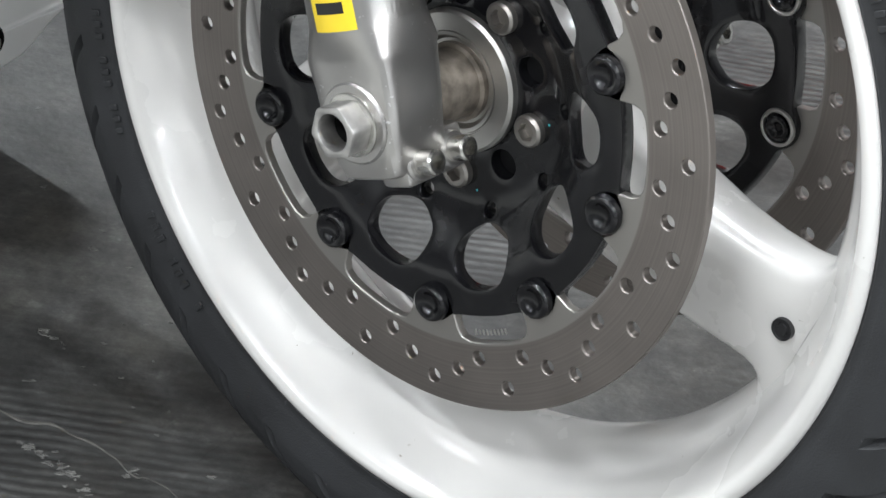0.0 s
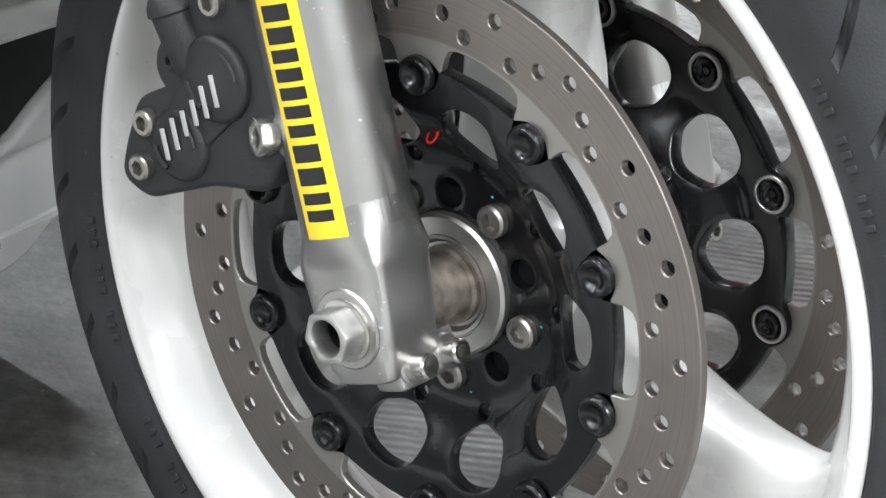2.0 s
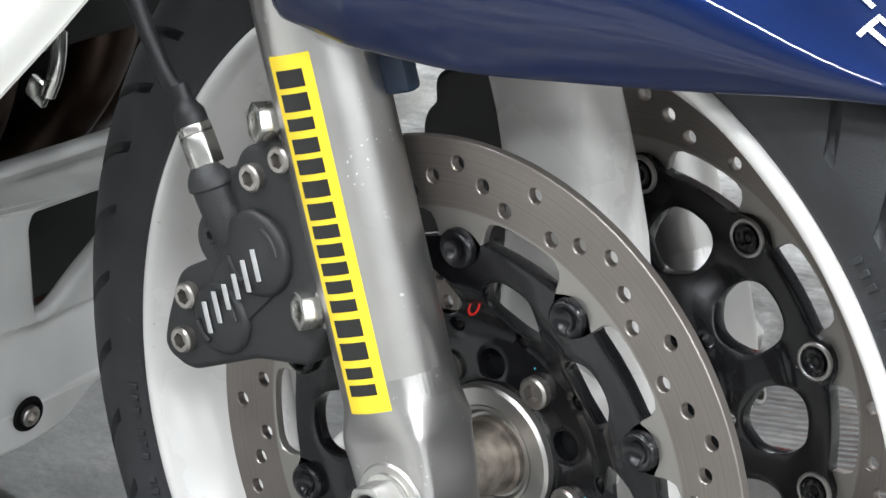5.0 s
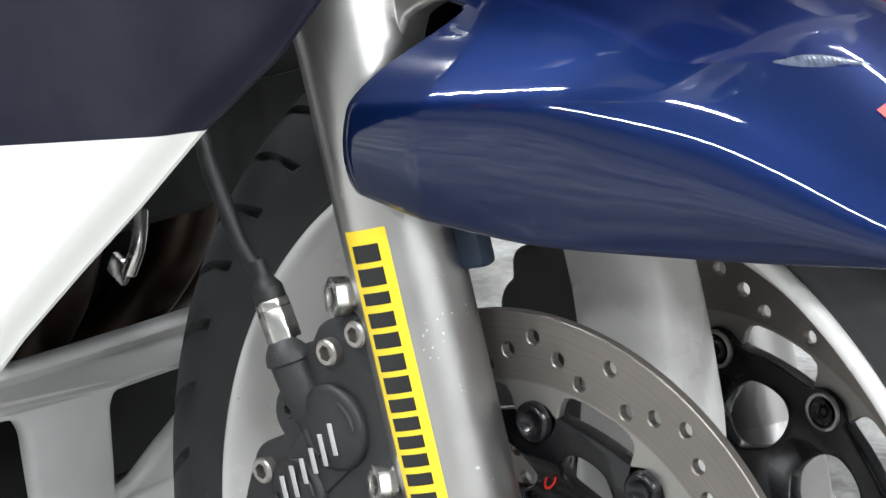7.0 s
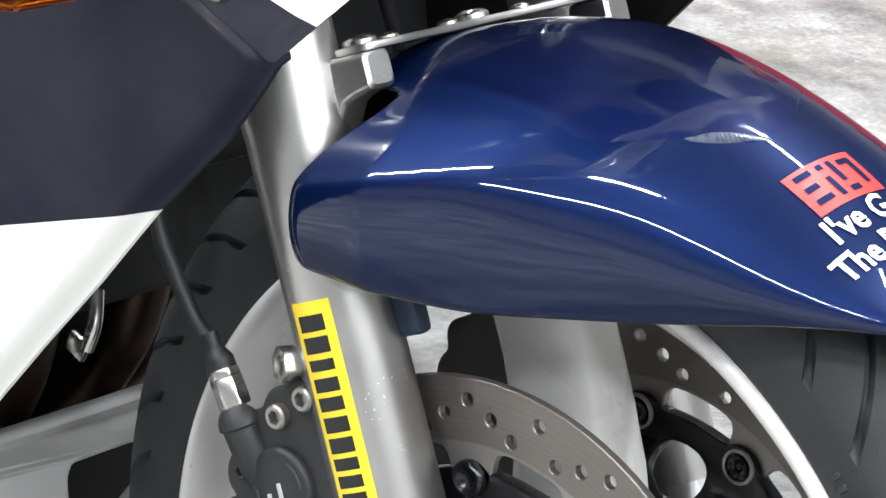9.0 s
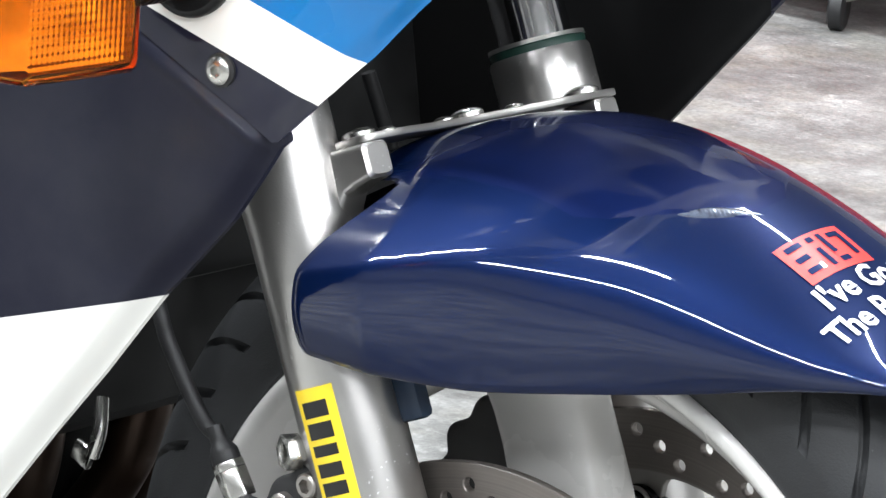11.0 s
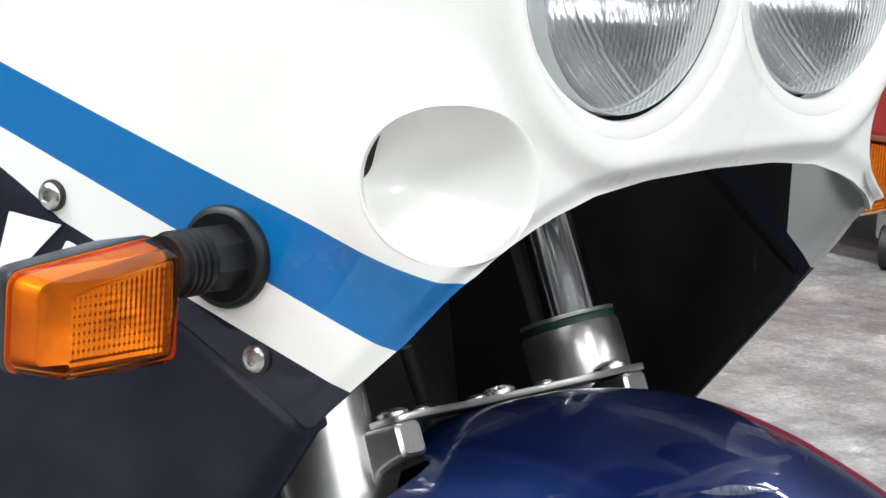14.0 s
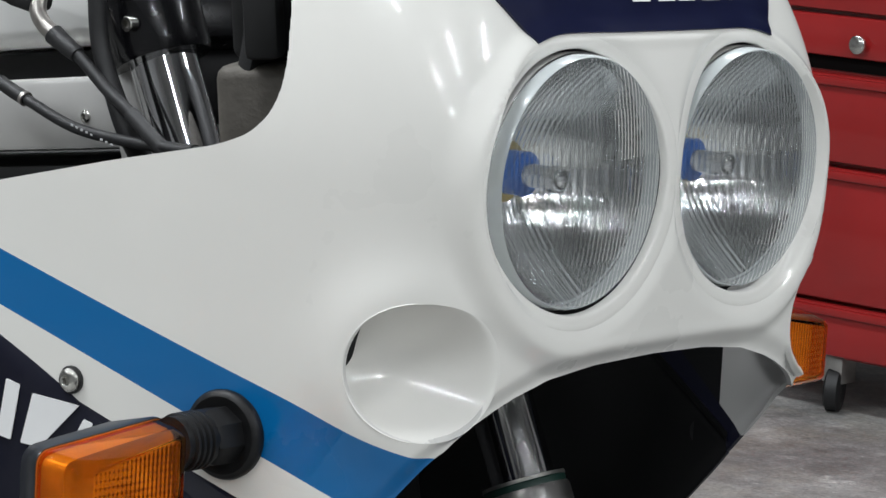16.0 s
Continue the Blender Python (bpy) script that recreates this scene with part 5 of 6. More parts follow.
def upper_fairing():
    global DISH_S, DENSE, nor0, tan0
    arc, line, s = [], [], 0.0
    dense = smooth_path([(x, y, 0) for x, y in PLAN[:-1]], 40)
    for p, q in zip(dense, dense[1:]):
        n = max(1, round((q - p).length / 0.0011))
        for k in range(n):
            r = p.lerp(q, k / n)
            line.append((s + (q - p).length * k / n, r.x, r.y, (q - p).normalized()))
        s += (q - p).length
    DISH_S, _, _, tan0 = min(line, key=lambda e: abs(e[1] - 0.0018))
    nor0 = Vector((-tan0.y, tan0.x, 0))
    DENSE = line
    keep = [line[0]]
    for e in line[1:]:
        if e[0] - keep[-1][0] > 0.0021:
            keep.append(e)
    cols = [(e, -1) for e in keep[:0:-1]] + [(e, 1) for e in keep]
    rows_n = 165
    bm = bmesh.new()
    info, rows = {}, []
    for (s, x, y, tan), side in cols:
        lo = left_low(x, y) if side < 0 else upper_low(x, y)
        nor = Vector((-tan.y, tan.x, 0))
        row = []
        for j in range(rows_n + 1):
            z = lo + (0.995 - lo) * j / rows_n
            p = Vector((x - lean(z), y * taper(z), z))
            # the raised nose plate round both lamps, with a sunk flange at each
            out = nose_rise(p.y, z) if x > -0.03 else 0.0
            # the lower lip rolls inwards
            if x > -0.0587:
                out -= (0.0015 + 0.0045 * sstep(-0.030, 0.004, x)) * (1 - sstep(0.0, 0.016, z - lo))
            # a swell above the intake
            out += swell(s, z)
            p += nor * out
            v = bm.verts.new((p.x, p.y * side, p.z))
            info[v] = (s, side)
            row.append(v)
        rows.append(row)
    for a, b in zip(rows, rows[1:]):
        for j in range(rows_n):
            bm.faces.new((a[j], b[j], b[j + 1], a[j + 1]))

    def trim(inside, snap):
        """Takes away the faces inside an outline and draws the edge that is left onto it."""
        gone = [f for f in bm.faces if inside(f.calc_center_median(), sum(info[v][0] for v in f.verts) / 4)]
        touched = {v for f in gone for v in f.verts}
        bmesh.ops.delete(bm, geom=gone, context="FACES")
        for v in touched:
            if v.is_valid and v.link_faces:
                v.co = snap(v.co.copy(), *info[v])

    for side in (-1, 1):
        def in_lamp(c, s):
            return math.hypot(c.y - side * LAMP_Y, c.z - LAMP_Z) < HOLE_R

        def to_lamp(c, s, sd):
            d = Vector((c.y - side * LAMP_Y, c.z - LAMP_Z)).normalized() * HOLE_R
            y, z = abs(side * LAMP_Y + d.x), LAMP_Z + d.y
            x = front_x(y / taper(z)) - lean(z) + nose_rise(y, z) * 0.9
            return Vector((x, side * LAMP_Y + d.x, z))

        trim(in_lamp, to_lamp)

    def in_dish(c, s):
        return math.hypot((s - DISH_S) / DISH_A, (c.z - DISH_Z) / DISH_B) < 1.0

    def to_dish(c, s, sd):
        phi = math.atan2((c.z - DISH_Z) / DISH_B, (s - DISH_S) / DISH_A)
        q = dish_point(1.0, phi, 1 if c.y < 0 else -1, 0.0)
        return q

    trim(in_dish, to_dish)
    line2 = [Vector(p) for p in rounded(COCKPIT, 0.010, 8)]

    def in_pit(c, s):
        q, hit = (c.x, c.z), False
        for p, r in zip(line2, line2[1:] + line2[:1]):
            if (p.y > q[1]) != (r.y > q[1]) and q[0] < (r.x - p.x) * (q[1] - p.y) / (r.y - p.y) + p.x:
                hit = not hit
        return hit

    def to_pit(c, s, sd):
        q, best = Vector((c.x, c.z)), None
        for p, r in zip(line2, line2[1:] + line2[:1]):
            d = r - p
            t = min(1, max(0, (q - p).dot(d) / max(1e-9, d.length_squared)))
            w = p + d * t
            if best is None or (w - q).length < (best - q).length:
                best = w
        if (best - q).length > 0.006:
            return c
        return Vector((best.x, c.y, best.y))

    trim(in_pit, to_pit)
    loose = [v for v in bm.verts if not v.link_faces]
    bmesh.ops.delete(bm, geom=loose, context="VERTS")
    bmesh.ops.recalc_face_normals(bm, faces=bm.faces)
    mid = max(bm.faces, key=lambda f: f.calc_center_median().x)
    if mid.normal.x < 0:
        bmesh.ops.reverse_faces(bm, faces=bm.faces)
    old = set(bm.faces)
    bmesh.ops.solidify(bm, geom=bm.faces[:], thickness=0.003)
    far = [f for f in bm.faces if f not in old]
    for f in far:
        f.material_index = 1
    return bm


def dish_point(rho, phi, side, lift):
    """A place in the scooped intake: rho 1 is its rim."""
    s = DISH_S + DISH_A * rho * math.cos(phi)
    z = DISH_Z + DISH_B * rho * math.sin(phi)
    dense = DENSE
    k = min(range(len(dense)), key=lambda i: abs(dense[i][0] - s))
    _, x, y, tan = dense[k]
    x, y = x + tan.x * (s - dense[k][0]), y + tan.y * (s - dense[k][0])
    nor = Vector((-tan.y, tan.x, 0))
    p = Vector((x, y, z)) + nor * (lift + swell(s, z))
    if rho < 1:
        ds = rho * math.cos(phi)
        k = 0.52 + 1.30 * sstep(0.35, -1.0, ds)
        way = (-nor0 + tan0 * 0.80).normalized()
        p += way * 0.046 * (1 - rho ** 2) ** k
    return Vector((p.x, p.y * side, p.z))


upper = part("upper_fairing", upper_fairing(), [M_LIVERY, M_INNER], bike, "pearl white upper fairing with blue and navy stripes")


def dish_bowl(side):
    bm = bmesh.new()
    n = 96
    rows = []
    for rho, lift in ((1.05, -0.0030), (1.02, 0.0002), (1.010, 0.0005), (1.0, 0.0)) + tuple(((1 - (k / 26) ** 2 * 0.98) * 0.9985, 0.0) for k in range(1, 27)):  # rim first, then down into the bowl
        rows.append([bm.verts.new(dish_point(rho, 2 * math.pi * i / n, side, lift if lift < 0 or rho <= 1 else lift * lip - 0.0012 * (1 - lip) * (rho - 1) / 0.02)) for i in range(n) for lip in (sstep(-0.3, 0.4, math.cos(2 * math.pi * i / n)),)])
    for a, b in zip(rows, rows[1:]):
        for i in range(n):
            bm.faces.new((a[i], a[(i + 1) % n], b[(i + 1) % n], b[i]))
    bm.faces.new(rows[-1])
    bmesh.ops.recalc_face_normals(bm, faces=bm.faces)
    return bm


def on_bowl(rho, phi, side):
    """A place a hair above the bowl's own surface."""
    p = dish_point(rho, phi, side, 0.0)
    n = (dish_point(rho + 0.01, phi, side, 0.0) - p).cross(dish_point(rho, phi + 0.02, side, 0.0) - p).normalized()
    return p + n * (0.0007 if n.dot(nor0 * Vector((1, side, 1))) > 0 else -0.0007)


for side in (1, -1):
    bowl = part("intake_bowl", dish_bowl(side), M_LIVERY, upper, "smooth white scooped intake", 60)
    # no opening is cut; a black patch paints the slot's dark inside
    sl = bmesh.new()
    rows = [[sl.verts.new(on_bowl(math.hypot(a, b), math.atan2(b, a), side)) for b in np.linspace(-0.28, 0.46, 40) for a in (0.25 - 0.10 * b + 0.25 * b * b + 1.6 * max(0.0, 0.10 - b) ** 2 + 0.06 * k,)] for k in range(8)]
    for p, q in zip(rows, rows[1:]):
        for j in range(len(p) - 1):
            sl.faces.new((p[j], p[j + 1], q[j + 1], q[j]))
    part("intake_slot_patch", sl, M_DARK, upper, "black patch standing in for the slot's dark inside")
for side in (-1, 1):
    for x, z in ((-0.2075, 0.7095), (-0.0880, 0.6500)):
        y = plan_y(x)
        n = Vector((0.14, -1, 0)).normalized()
        n.y *= -side
        w = part("screw_washer", spin([(-0.001, 0), (-0.001, 0.0078), (0.0010, 0.0078), (0.0014, 0.0070), (0.0014, 0)], basis((x, -side * y, z), n), 32), M_HOSE, upper, "thin black washer")
        part("panel_screw", allen_bolt(basis((x, -side * y, z), n) @ pose(0, 0, 0.0012), 0.0066, 0.0042, "dome"), M_ZINC, upper, "domed stainless panel screw")


def visor():
    """The navy panel above the lamps: its foot follows the ridge over them, its sides slant outwards."""
    bm = bmesh.new()
    shells = []
    foot = lambda y: LAMP_Z + math.sqrt(max(1e-6, 0.0940 ** 2 - (1.10 * max(0.0, abs(y) - LAMP_Y)) ** 2)) / 1.20
    for lift in (0.0016, -0.0010):
        rows = []
        for i in range(25):
            row = []
            for j in range(61):
                v = -1 + 2 * j / 60
                z = 0.93
                for _ in range(6):
                    y = (0.1060 + 0.80 * max(0.0, z - 0.9130)) * v
                    z = foot(y) + (0.994 - foot(y)) * i / 24
                x = front_x(y / taper(z)) - lean(z) + nose_rise(y, z) * 0.9
                row.append(bm.verts.new((x + lift, y, z + lift * 0.4)))
            rows.append(row)
        shells.append(rows)
    for rows in shells:
        for a, b in zip(rows, rows[1:]):
            for j in range(60):
                bm.faces.new((a[j], a[j + 1], b[j + 1], b[j]))
    o, i = shells
    for k in (0, -1):
        for j in range(60):
            bm.faces.new((o[k][j], o[k][j + 1], i[k][j + 1], i[k][j]))
        for j in range(24):
            bm.faces.new((o[j][k], o[j + 1][k], i[j + 1][k], i[j][k]))
    bmesh.ops.recalc_face_normals(bm, faces=bm.faces)
    return bm


visor_ob = part("visor_panel", visor(), M_NAVYGLOSS, upper, "navy visor panel above the lamps")


def visor_bar(y0, y1, z0, z1):
    """A printed bar lying on the visor."""
    bm = bmesh.new()
    rows = [[bm.verts.new((front_x(y / taper(z)) - lean(z) + nose_rise(y, z) * 0.9 + 0.0022, y, z + 0.0008)) for y in np.linspace(y0, y1, 7)] for z in np.linspace(z0, z1, 7)]
    for a, b in zip(rows, rows[1:]):
        for j in range(6):
            bm.faces.new((a[j], a[j + 1], b[j + 1], b[j]))
    return bm


for y0, y1 in ((-0.0135, 0.0025), (0.0098, 0.0255), (0.0295, 0.0450), (0.0515, 0.0685), (0.0740, 0.0800)):
    part("printed_bar", visor_bar(y0, y1, 0.9325, 0.9520), M_LETTER, visor_ob, "white printed bar")

# lower fairing
EDGE = [(-0.0590, 0.6215), (-0.0700, 0.6020), (-0.0833, 0.579), (-0.106, 0.550), (-0.117, 0.5368), (-0.147, 0.4930), (-0.175, 0.4550), (-0.206, 0.4110), (-0.2215, 0.3870), (-0.28, 0.300), (-0.36, 0.19), (-0.50, 0.12)]


def lower_fairing(side):
    line = EDGE if side < 0 else [(-0.0590, 0.6430), (-0.071, 0.629), (-0.102, 0.596), (-0.124, 0.572), (-0.160, 0.533), (-0.200, 0.490), (-0.235, 0.430), (-0.260, 0.372), (-0.36, 0.350), (-0.50, 0.345)]
    ex, ez = [p[0] for p in line][::-1], [p[1] for p in line][::-1]
    xs = [-0.0592 - 0.44 * (k / 130) ** 1.15 for k in range(131)]
    bm = bmesh.new()
    shells = []
    for off in (0.0, 0.003):
        rows = []
        for x in xs:
            lo, hi = float(np.interp(x, ex, ez)), seam_z(x) + 0.004 + (LEFT_RISE if side > 0 else 0.0)
            row = []
            for j in range(61):
                z = lo + (hi - lo) * (j / 60) ** 1.3
                inward = 0.0
                gap = z - lo
                inward += (0.009 if side < 0 else 0.003) * (1 - sstep(0, 0.024, gap)) ** 2
                tuck = hi - z
                inward += 0.0028 * (1 - sstep(0.003, 0.010, tuck)) - 0.0012 * math.exp(-((tuck - 0.009) / 0.003) ** 2)
                inward += 0.10 * max(0, 0.42 - z) ** 1.4
                row.append(bm.verts.new((x, side * (-plan_y(x) + 0.0016 - inward - off), z)))
            rows.append(row)
        shells.append(rows)
    for n, rows in enumerate(shells):
        for a, b in zip(rows, rows[1:]):
            for j in range(60):
                bm.faces.new((a[j], a[j + 1], b[j + 1], b[j])).material_index = n
    o, i = shells
    for k in range(len(o) - 1):
        for j in (0, -1):
            bm.faces.new((o[k][j], o[k + 1][j], i[k + 1][j], i[k][j]))
    for k in (0, -1):
        for j in range(60):
            bm.faces.new((o[k][j], o[k][j + 1], i[k][j + 1], i[k][j]))
    bmesh.ops.recalc_face_normals(bm, faces=bm.faces)
    return bm


lower = part("lower_fairing", lower_fairing(-1), [M_LOWER, M_INSIDE], bike, "matt navy side fairing with white lower part", 50)
part("lower_fairing", lower_fairing(1), [M_LOWER, M_INSIDE], bike, "matt navy side fairing with white lower part", 50)


def side_patch(pts, lift=0.0022, r=0.0008):
    """A flat printed shape lying on the right side of the fairing."""
    bm = plate([rounded(pts, r, 2)], 0.0006, 0.0)
    bmesh.ops.triangulate(bm, faces=bm.faces)
    for v in bm.verts:
        x, z = v.co.x, v.co.y
        v.co = (x, plan_y(x) - lift - (0.0005 if v.co.z > 0 else 0), z)
    return bm


for pts in (
    [(-0.2495, 0.7040), (-0.2400, 0.7020), (-0.2450, 0.6700), (-0.2545, 0.6715)],
    [(-0.2310, 0.6985), (-0.1995, 0.6965), (-0.2250, 0.6690), (-0.2380, 0.6695)],
    [(-0.2640, 0.7090), (-0.2560, 0.7070), (-0.2600, 0.6750), (-0.2680, 0.6760)],
    [(-0.1960, 0.6895), (-0.1900, 0.6880), (-0.1940, 0.6800), (-0.2000, 0.6820)],
):
    part("white_block", side_patch(pts), M_LETTER, lower, "white printed block")


# headlights
def headlight(side):
    y = side * LAMP_Y
    m = basis((LAMP_X - 0.006, y, LAMP_Z), (1, 0, 0), (0, 1, 0))
    bowl = [(-0.002 - 0.046 * (1 - (k / 24) ** 2), LAMP_R * 0.965 * k / 24) for k in range(25)]
    lamp = part("headlight", spin(bowl + [(-0.002, LAMP_R - 0.0005), (-0.008, LAMP_R - 0.0005), (-0.056, 0.02), (-0.056, 0)], m, 96), M_REFLECTOR, bike, "round clear headlight with fluted glass lens")
    r2 = LAMP_R - 0.0052
    front = [(-0.002, LAMP_R), (0.0075, LAMP_R - 0.0004), (0.0095, LAMP_R - 0.0016), (0.0108, r2)]
    for k in range(1, 33):
        q = 1 - k / 32
        front.append((0.0108 + 0.0080 * (1 - q * q), r2 * q))
    face = turned(lathe(front, 200, "z", closed=False), m)
    face.normal_update()
    if sum(f.normal.x * f.calc_area() for f in face.faces) < 0:
        bmesh.ops.reverse_faces(face, faces=face.faces)
    part("lens", face, M_LENS, lamp, "clear fluted glass lens").visible_shadow = False
    band = spin([(-0.0015, LAMP_R + 0.0003), (0.0074, LAMP_R + 0.0001), (0.0092, LAMP_R - 0.0008), (0.0090, LAMP_R - 0.0012), (-0.0015, LAMP_R - 0.0004)], m, 240)
    c0 = m.translation
    for i, v in enumerate(band.verts):
        a = math.atan2(v.co.z - c0.z, v.co.y - c0.y)
        k = 0.00025 * math.sin(a * 120)
        v.co.y += k * math.cos(a)
        v.co.z += k * math.sin(a)
    part("glass_band", band, M_BAND, lamp, "finely ribbed glass edge").visible_shadow = False
    part("lamp_rim", spin([(-0.006, LAMP_R - 0.001), (-0.006, LAMP_R + 0.0012), (0.0005, LAMP_R + 0.0012), (0.0008, LAMP_R + 0.0002)], m, 96), M_CHROME, lamp, "thin bright rim")
    part("lamp_bucket", spin([(-0.010, LAMP_R + 0.0002), (-0.010, LAMP_R + 0.0070), (-0.066, 0.060), (-0.078, 0.03), (-0.078, 0), (-0.072, 0), (-0.060, 0.030), (-0.034, 0.058), (-0.012, LAMP_R - 0.0002)], m, 64), M_DARK, lamp, "black lamp bucket")
    part("bulb", spin([(-0.046, 0), (-0.046, 0.011), (-0.038, 0.011), (-0.036, 0.0065), (-0.014, 0.0065), (-0.010, 0.0045), (-0.008, 0)], m, 32), M_HALOGEN, lamp, "halogen bulb")
    part("bulb_shade", spin([(-0.012, 0), (-0.012, 0.0075), (-0.006, 0.0075), (-0.003, 0.005), (-0.002, 0)], m, 32), M_CHROME, lamp)
    part("bulb_collar", spin([(-0.041, 0.0066), (-0.041, 0.0125), (-0.030, 0.0125), (-0.028, 0.0066)], m, 32), M_BLUEGLASS, lamp, "blue bulb collar")
    part("bulb_base", spin([(-0.0475, 0.0), (-0.0475, 0.0185), (-0.0450, 0.0185), (-0.0440, 0.0130), (-0.0440, 0.0)], m, 32), M_YELLOWBRASS, lamp, "yellow brass bulb base")
    return lamp


def lamp_surround(side):
    """The smooth white edge round a lamp opening, drawn over the shell's cut edge."""
    bm = bmesh.new()
    rows = []
    for r, lift in ((HOLE_R - 0.0006, -0.0050), (HOLE_R - 0.0006, -0.0004), (HOLE_R, 0.0005), (0.0725, 0.0010), (0.0740, 0.0011), (0.0755, 0.0010), (0.0775, 0.0006), (0.0795, -0.0006), (0.0800, -0.0016)):
        row = []
        for i in range(200):
            a = 2 * math.pi * i / 200
            y, z = LAMP_Y + r * math.cos(a), LAMP_Z + r * math.sin(a)
            k = taper(z)
            slope = (front_x((y + 0.001) / k) - front_x((y - 0.001) / k)) / 0.002
            n = Vector((1, -slope, 0)).normalized()
            p = Vector((front_x(y / k) - lean(z), y, z)) + n * (nose_rise(y, z) + lift)
            row.append(bm.verts.new((p.x, p.y * side, p.z)))
        rows.append(row)
    for a, b in zip(rows, rows[1:]):
        for i in range(200):
            bm.faces.new((a[i], a[(i + 1) % 200], b[(i + 1) % 200], b[i]))
    bmesh.ops.recalc_face_normals(bm, faces=bm.faces)
    return bm


for side in (-1, 1):
    part("lamp_surround", lamp_surround(side), M_LIVERY, upper, "smooth white lamp surround", 60)
headlight(-1)
headlight(1)


# turn signals
def turn_signal(side):
    """A boxy amber indicator on a ribbed rubber stalk."""
    mir = Matrix.Translation((0, 0.014, 0.013) if side > 0 else (0, 0, 0)) @ Matrix.Diagonal((1, side, 1, 1))
    x0, z0 = -0.1070, 0.6955
    y0 = -plan_y(x0)
    lift = 0.16
    at = lambda y: Vector((x0 + 0.030 * (y - y0), y, z0 + lift * 0.05 * (y - y0) / 0.05))
    ax = Vector((0.03, 1, 0.0)).normalized()
    ms = basis(at(y0), ax, (1, 0, 0))

    def add(name, bm, material, parent, label="", smooth=40):
        bm.transform(mir)
        if side < 0:
            bmesh.ops.reverse_faces(bm, faces=bm.faces)
        return part(name, bm, material, parent, label, smooth)

    def loft(stations, k=7):
        """Rounded four-cornered rings joined front to back; a station is (x, inner y, outer y, inner low, inner high, outer low, outer high, corner)."""
        bm = bmesh.new()
        rings = []
        for x, yi, yo2, il, ih, ol, oh, r in stations:
            ring = rounded([(yi, il), (yo2, ol), (yo2, oh), (yi, ih)], r, k)
            rings.append([bm.verts.new((x, y, z)) for y, z in ring])
        for a, b in zip(rings, rings[1:]):
            for i in range(len(a)):
                j = (i + 1) % len(a)
                bm.faces.new((a[i], a[j], b[j], b[i]))
        bm.faces.new(rings[0][::-1])
        bm.faces.new(rings[-1])
        bmesh.ops.recalc_face_normals(bm, faces=bm.faces)
        return bm

    yi, ye = y0 + 0.0365, y0 + 0.1245
    shell = loft([(-0.146, yi + 0.012, ye - 0.022, 0.664, 0.697, 0.664, 0.691, 0.008), (-0.142, yi + 0.006, ye - 0.012, 0.658, 0.703, 0.660, 0.696, 0.010), (-0.120, yi - 0.001, ye + 0.001, 0.6505, 0.7085, 0.6535, 0.7005, 0.009), (-0.1165, yi - 0.001, ye + 0.001, 0.6505, 0.7085, 0.6535, 0.7005, 0.009)])
    sig = add("turn_signal", shell, M_SIGBODY, bike, "amber turn signal on a black ribbed stalk")
    def lens_rings(t):
        return [(-0.1160, yi + t, ye - t, 0.6515 + t, 0.7075 - t, 0.6545 + t, 0.6995 - t, 0.008), (-0.1130, yi + t, ye - t, 0.6515 + t, 0.7075 - t, 0.6545 + t, 0.6995 - t, 0.008), (-0.1000, yi + 0.005 + t, ye - 0.0030 - t, 0.6540 + t, 0.7075 - t, 0.6555 + t, 0.6985 - t, 0.006), (-0.0875 - t, yi + 0.012 + t, ye - 0.0065 - t, 0.6555 + t, 0.7065 - t, 0.6560 + t, 0.6965 - t, 0.006), (-0.0850 - t, yi + 0.015 + t, ye - 0.0090 - t, 0.6580 + t, 0.7055 - t, 0.6585 + t, 0.6945 - t, 0.003)]

    lens = bmesh.new()
    skins = []
    for t in (0.0, 0.0020):
        rings = []
        for x, ya, yb, il, ih, ol, oh, r in lens_rings(t):
            rings.append([lens.verts.new((x, y, z)) for y, z in rounded([(ya, il), (yb, ol), (yb, oh), (ya, ih)], r, 7)])
        for p, q in zip(rings, rings[1:]):
            for i in range(len(p)):
                j = (i + 1) % len(p)
                lens.faces.new((p[i], p[j], q[j], q[i]))
        lens.faces.new(rings[-1]).material_index = 1 if t else 0
        skins.append(rings[0])
    for i in range(len(skins[0])):
        j = (i + 1) % len(skins[0])
        lens.faces.new((skins[0][i], skins[0][j], skins[1][j], skins[1][i]))
    bmesh.ops.recalc_face_normals(lens, faces=lens.faces)
    add("lens", lens, [M_AMBER, M_AMBERGRID], sig, "glossy amber lens with a prism grid").visible_shadow = False
    add("lens_gasket", loft([(-0.1168, yi - 0.0006, ye + 0.0006, 0.6510, 0.7080, 0.6540, 0.7000, 0.009), (-0.1162, yi - 0.0006, ye + 0.0006, 0.6510, 0.7080, 0.6540, 0.7000, 0.009)]), M_AMBERRIM, sig)
    bowl = loft([(-0.1159, yi + 0.003, ye - 0.003, 0.6545, 0.7045, 0.6575, 0.6965, 0.006), (-0.1020, yi + 0.0075, ye - 0.0055, 0.6570, 0.7045, 0.6590, 0.6955, 0.006), (-0.1025, yi + 0.0085, ye - 0.0065, 0.6580, 0.7035, 0.6600, 0.6945, 0.006), (-0.1110, yi + 0.018, ye - 0.016, 0.6660, 0.6950, 0.6670, 0.6880, 0.006), (-0.1135, yi + 0.026, ye - 0.026, 0.6730, 0.6880, 0.6740, 0.6820, 0.004)])
    add("inner_reflector", bowl, M_SIGREF, sig)
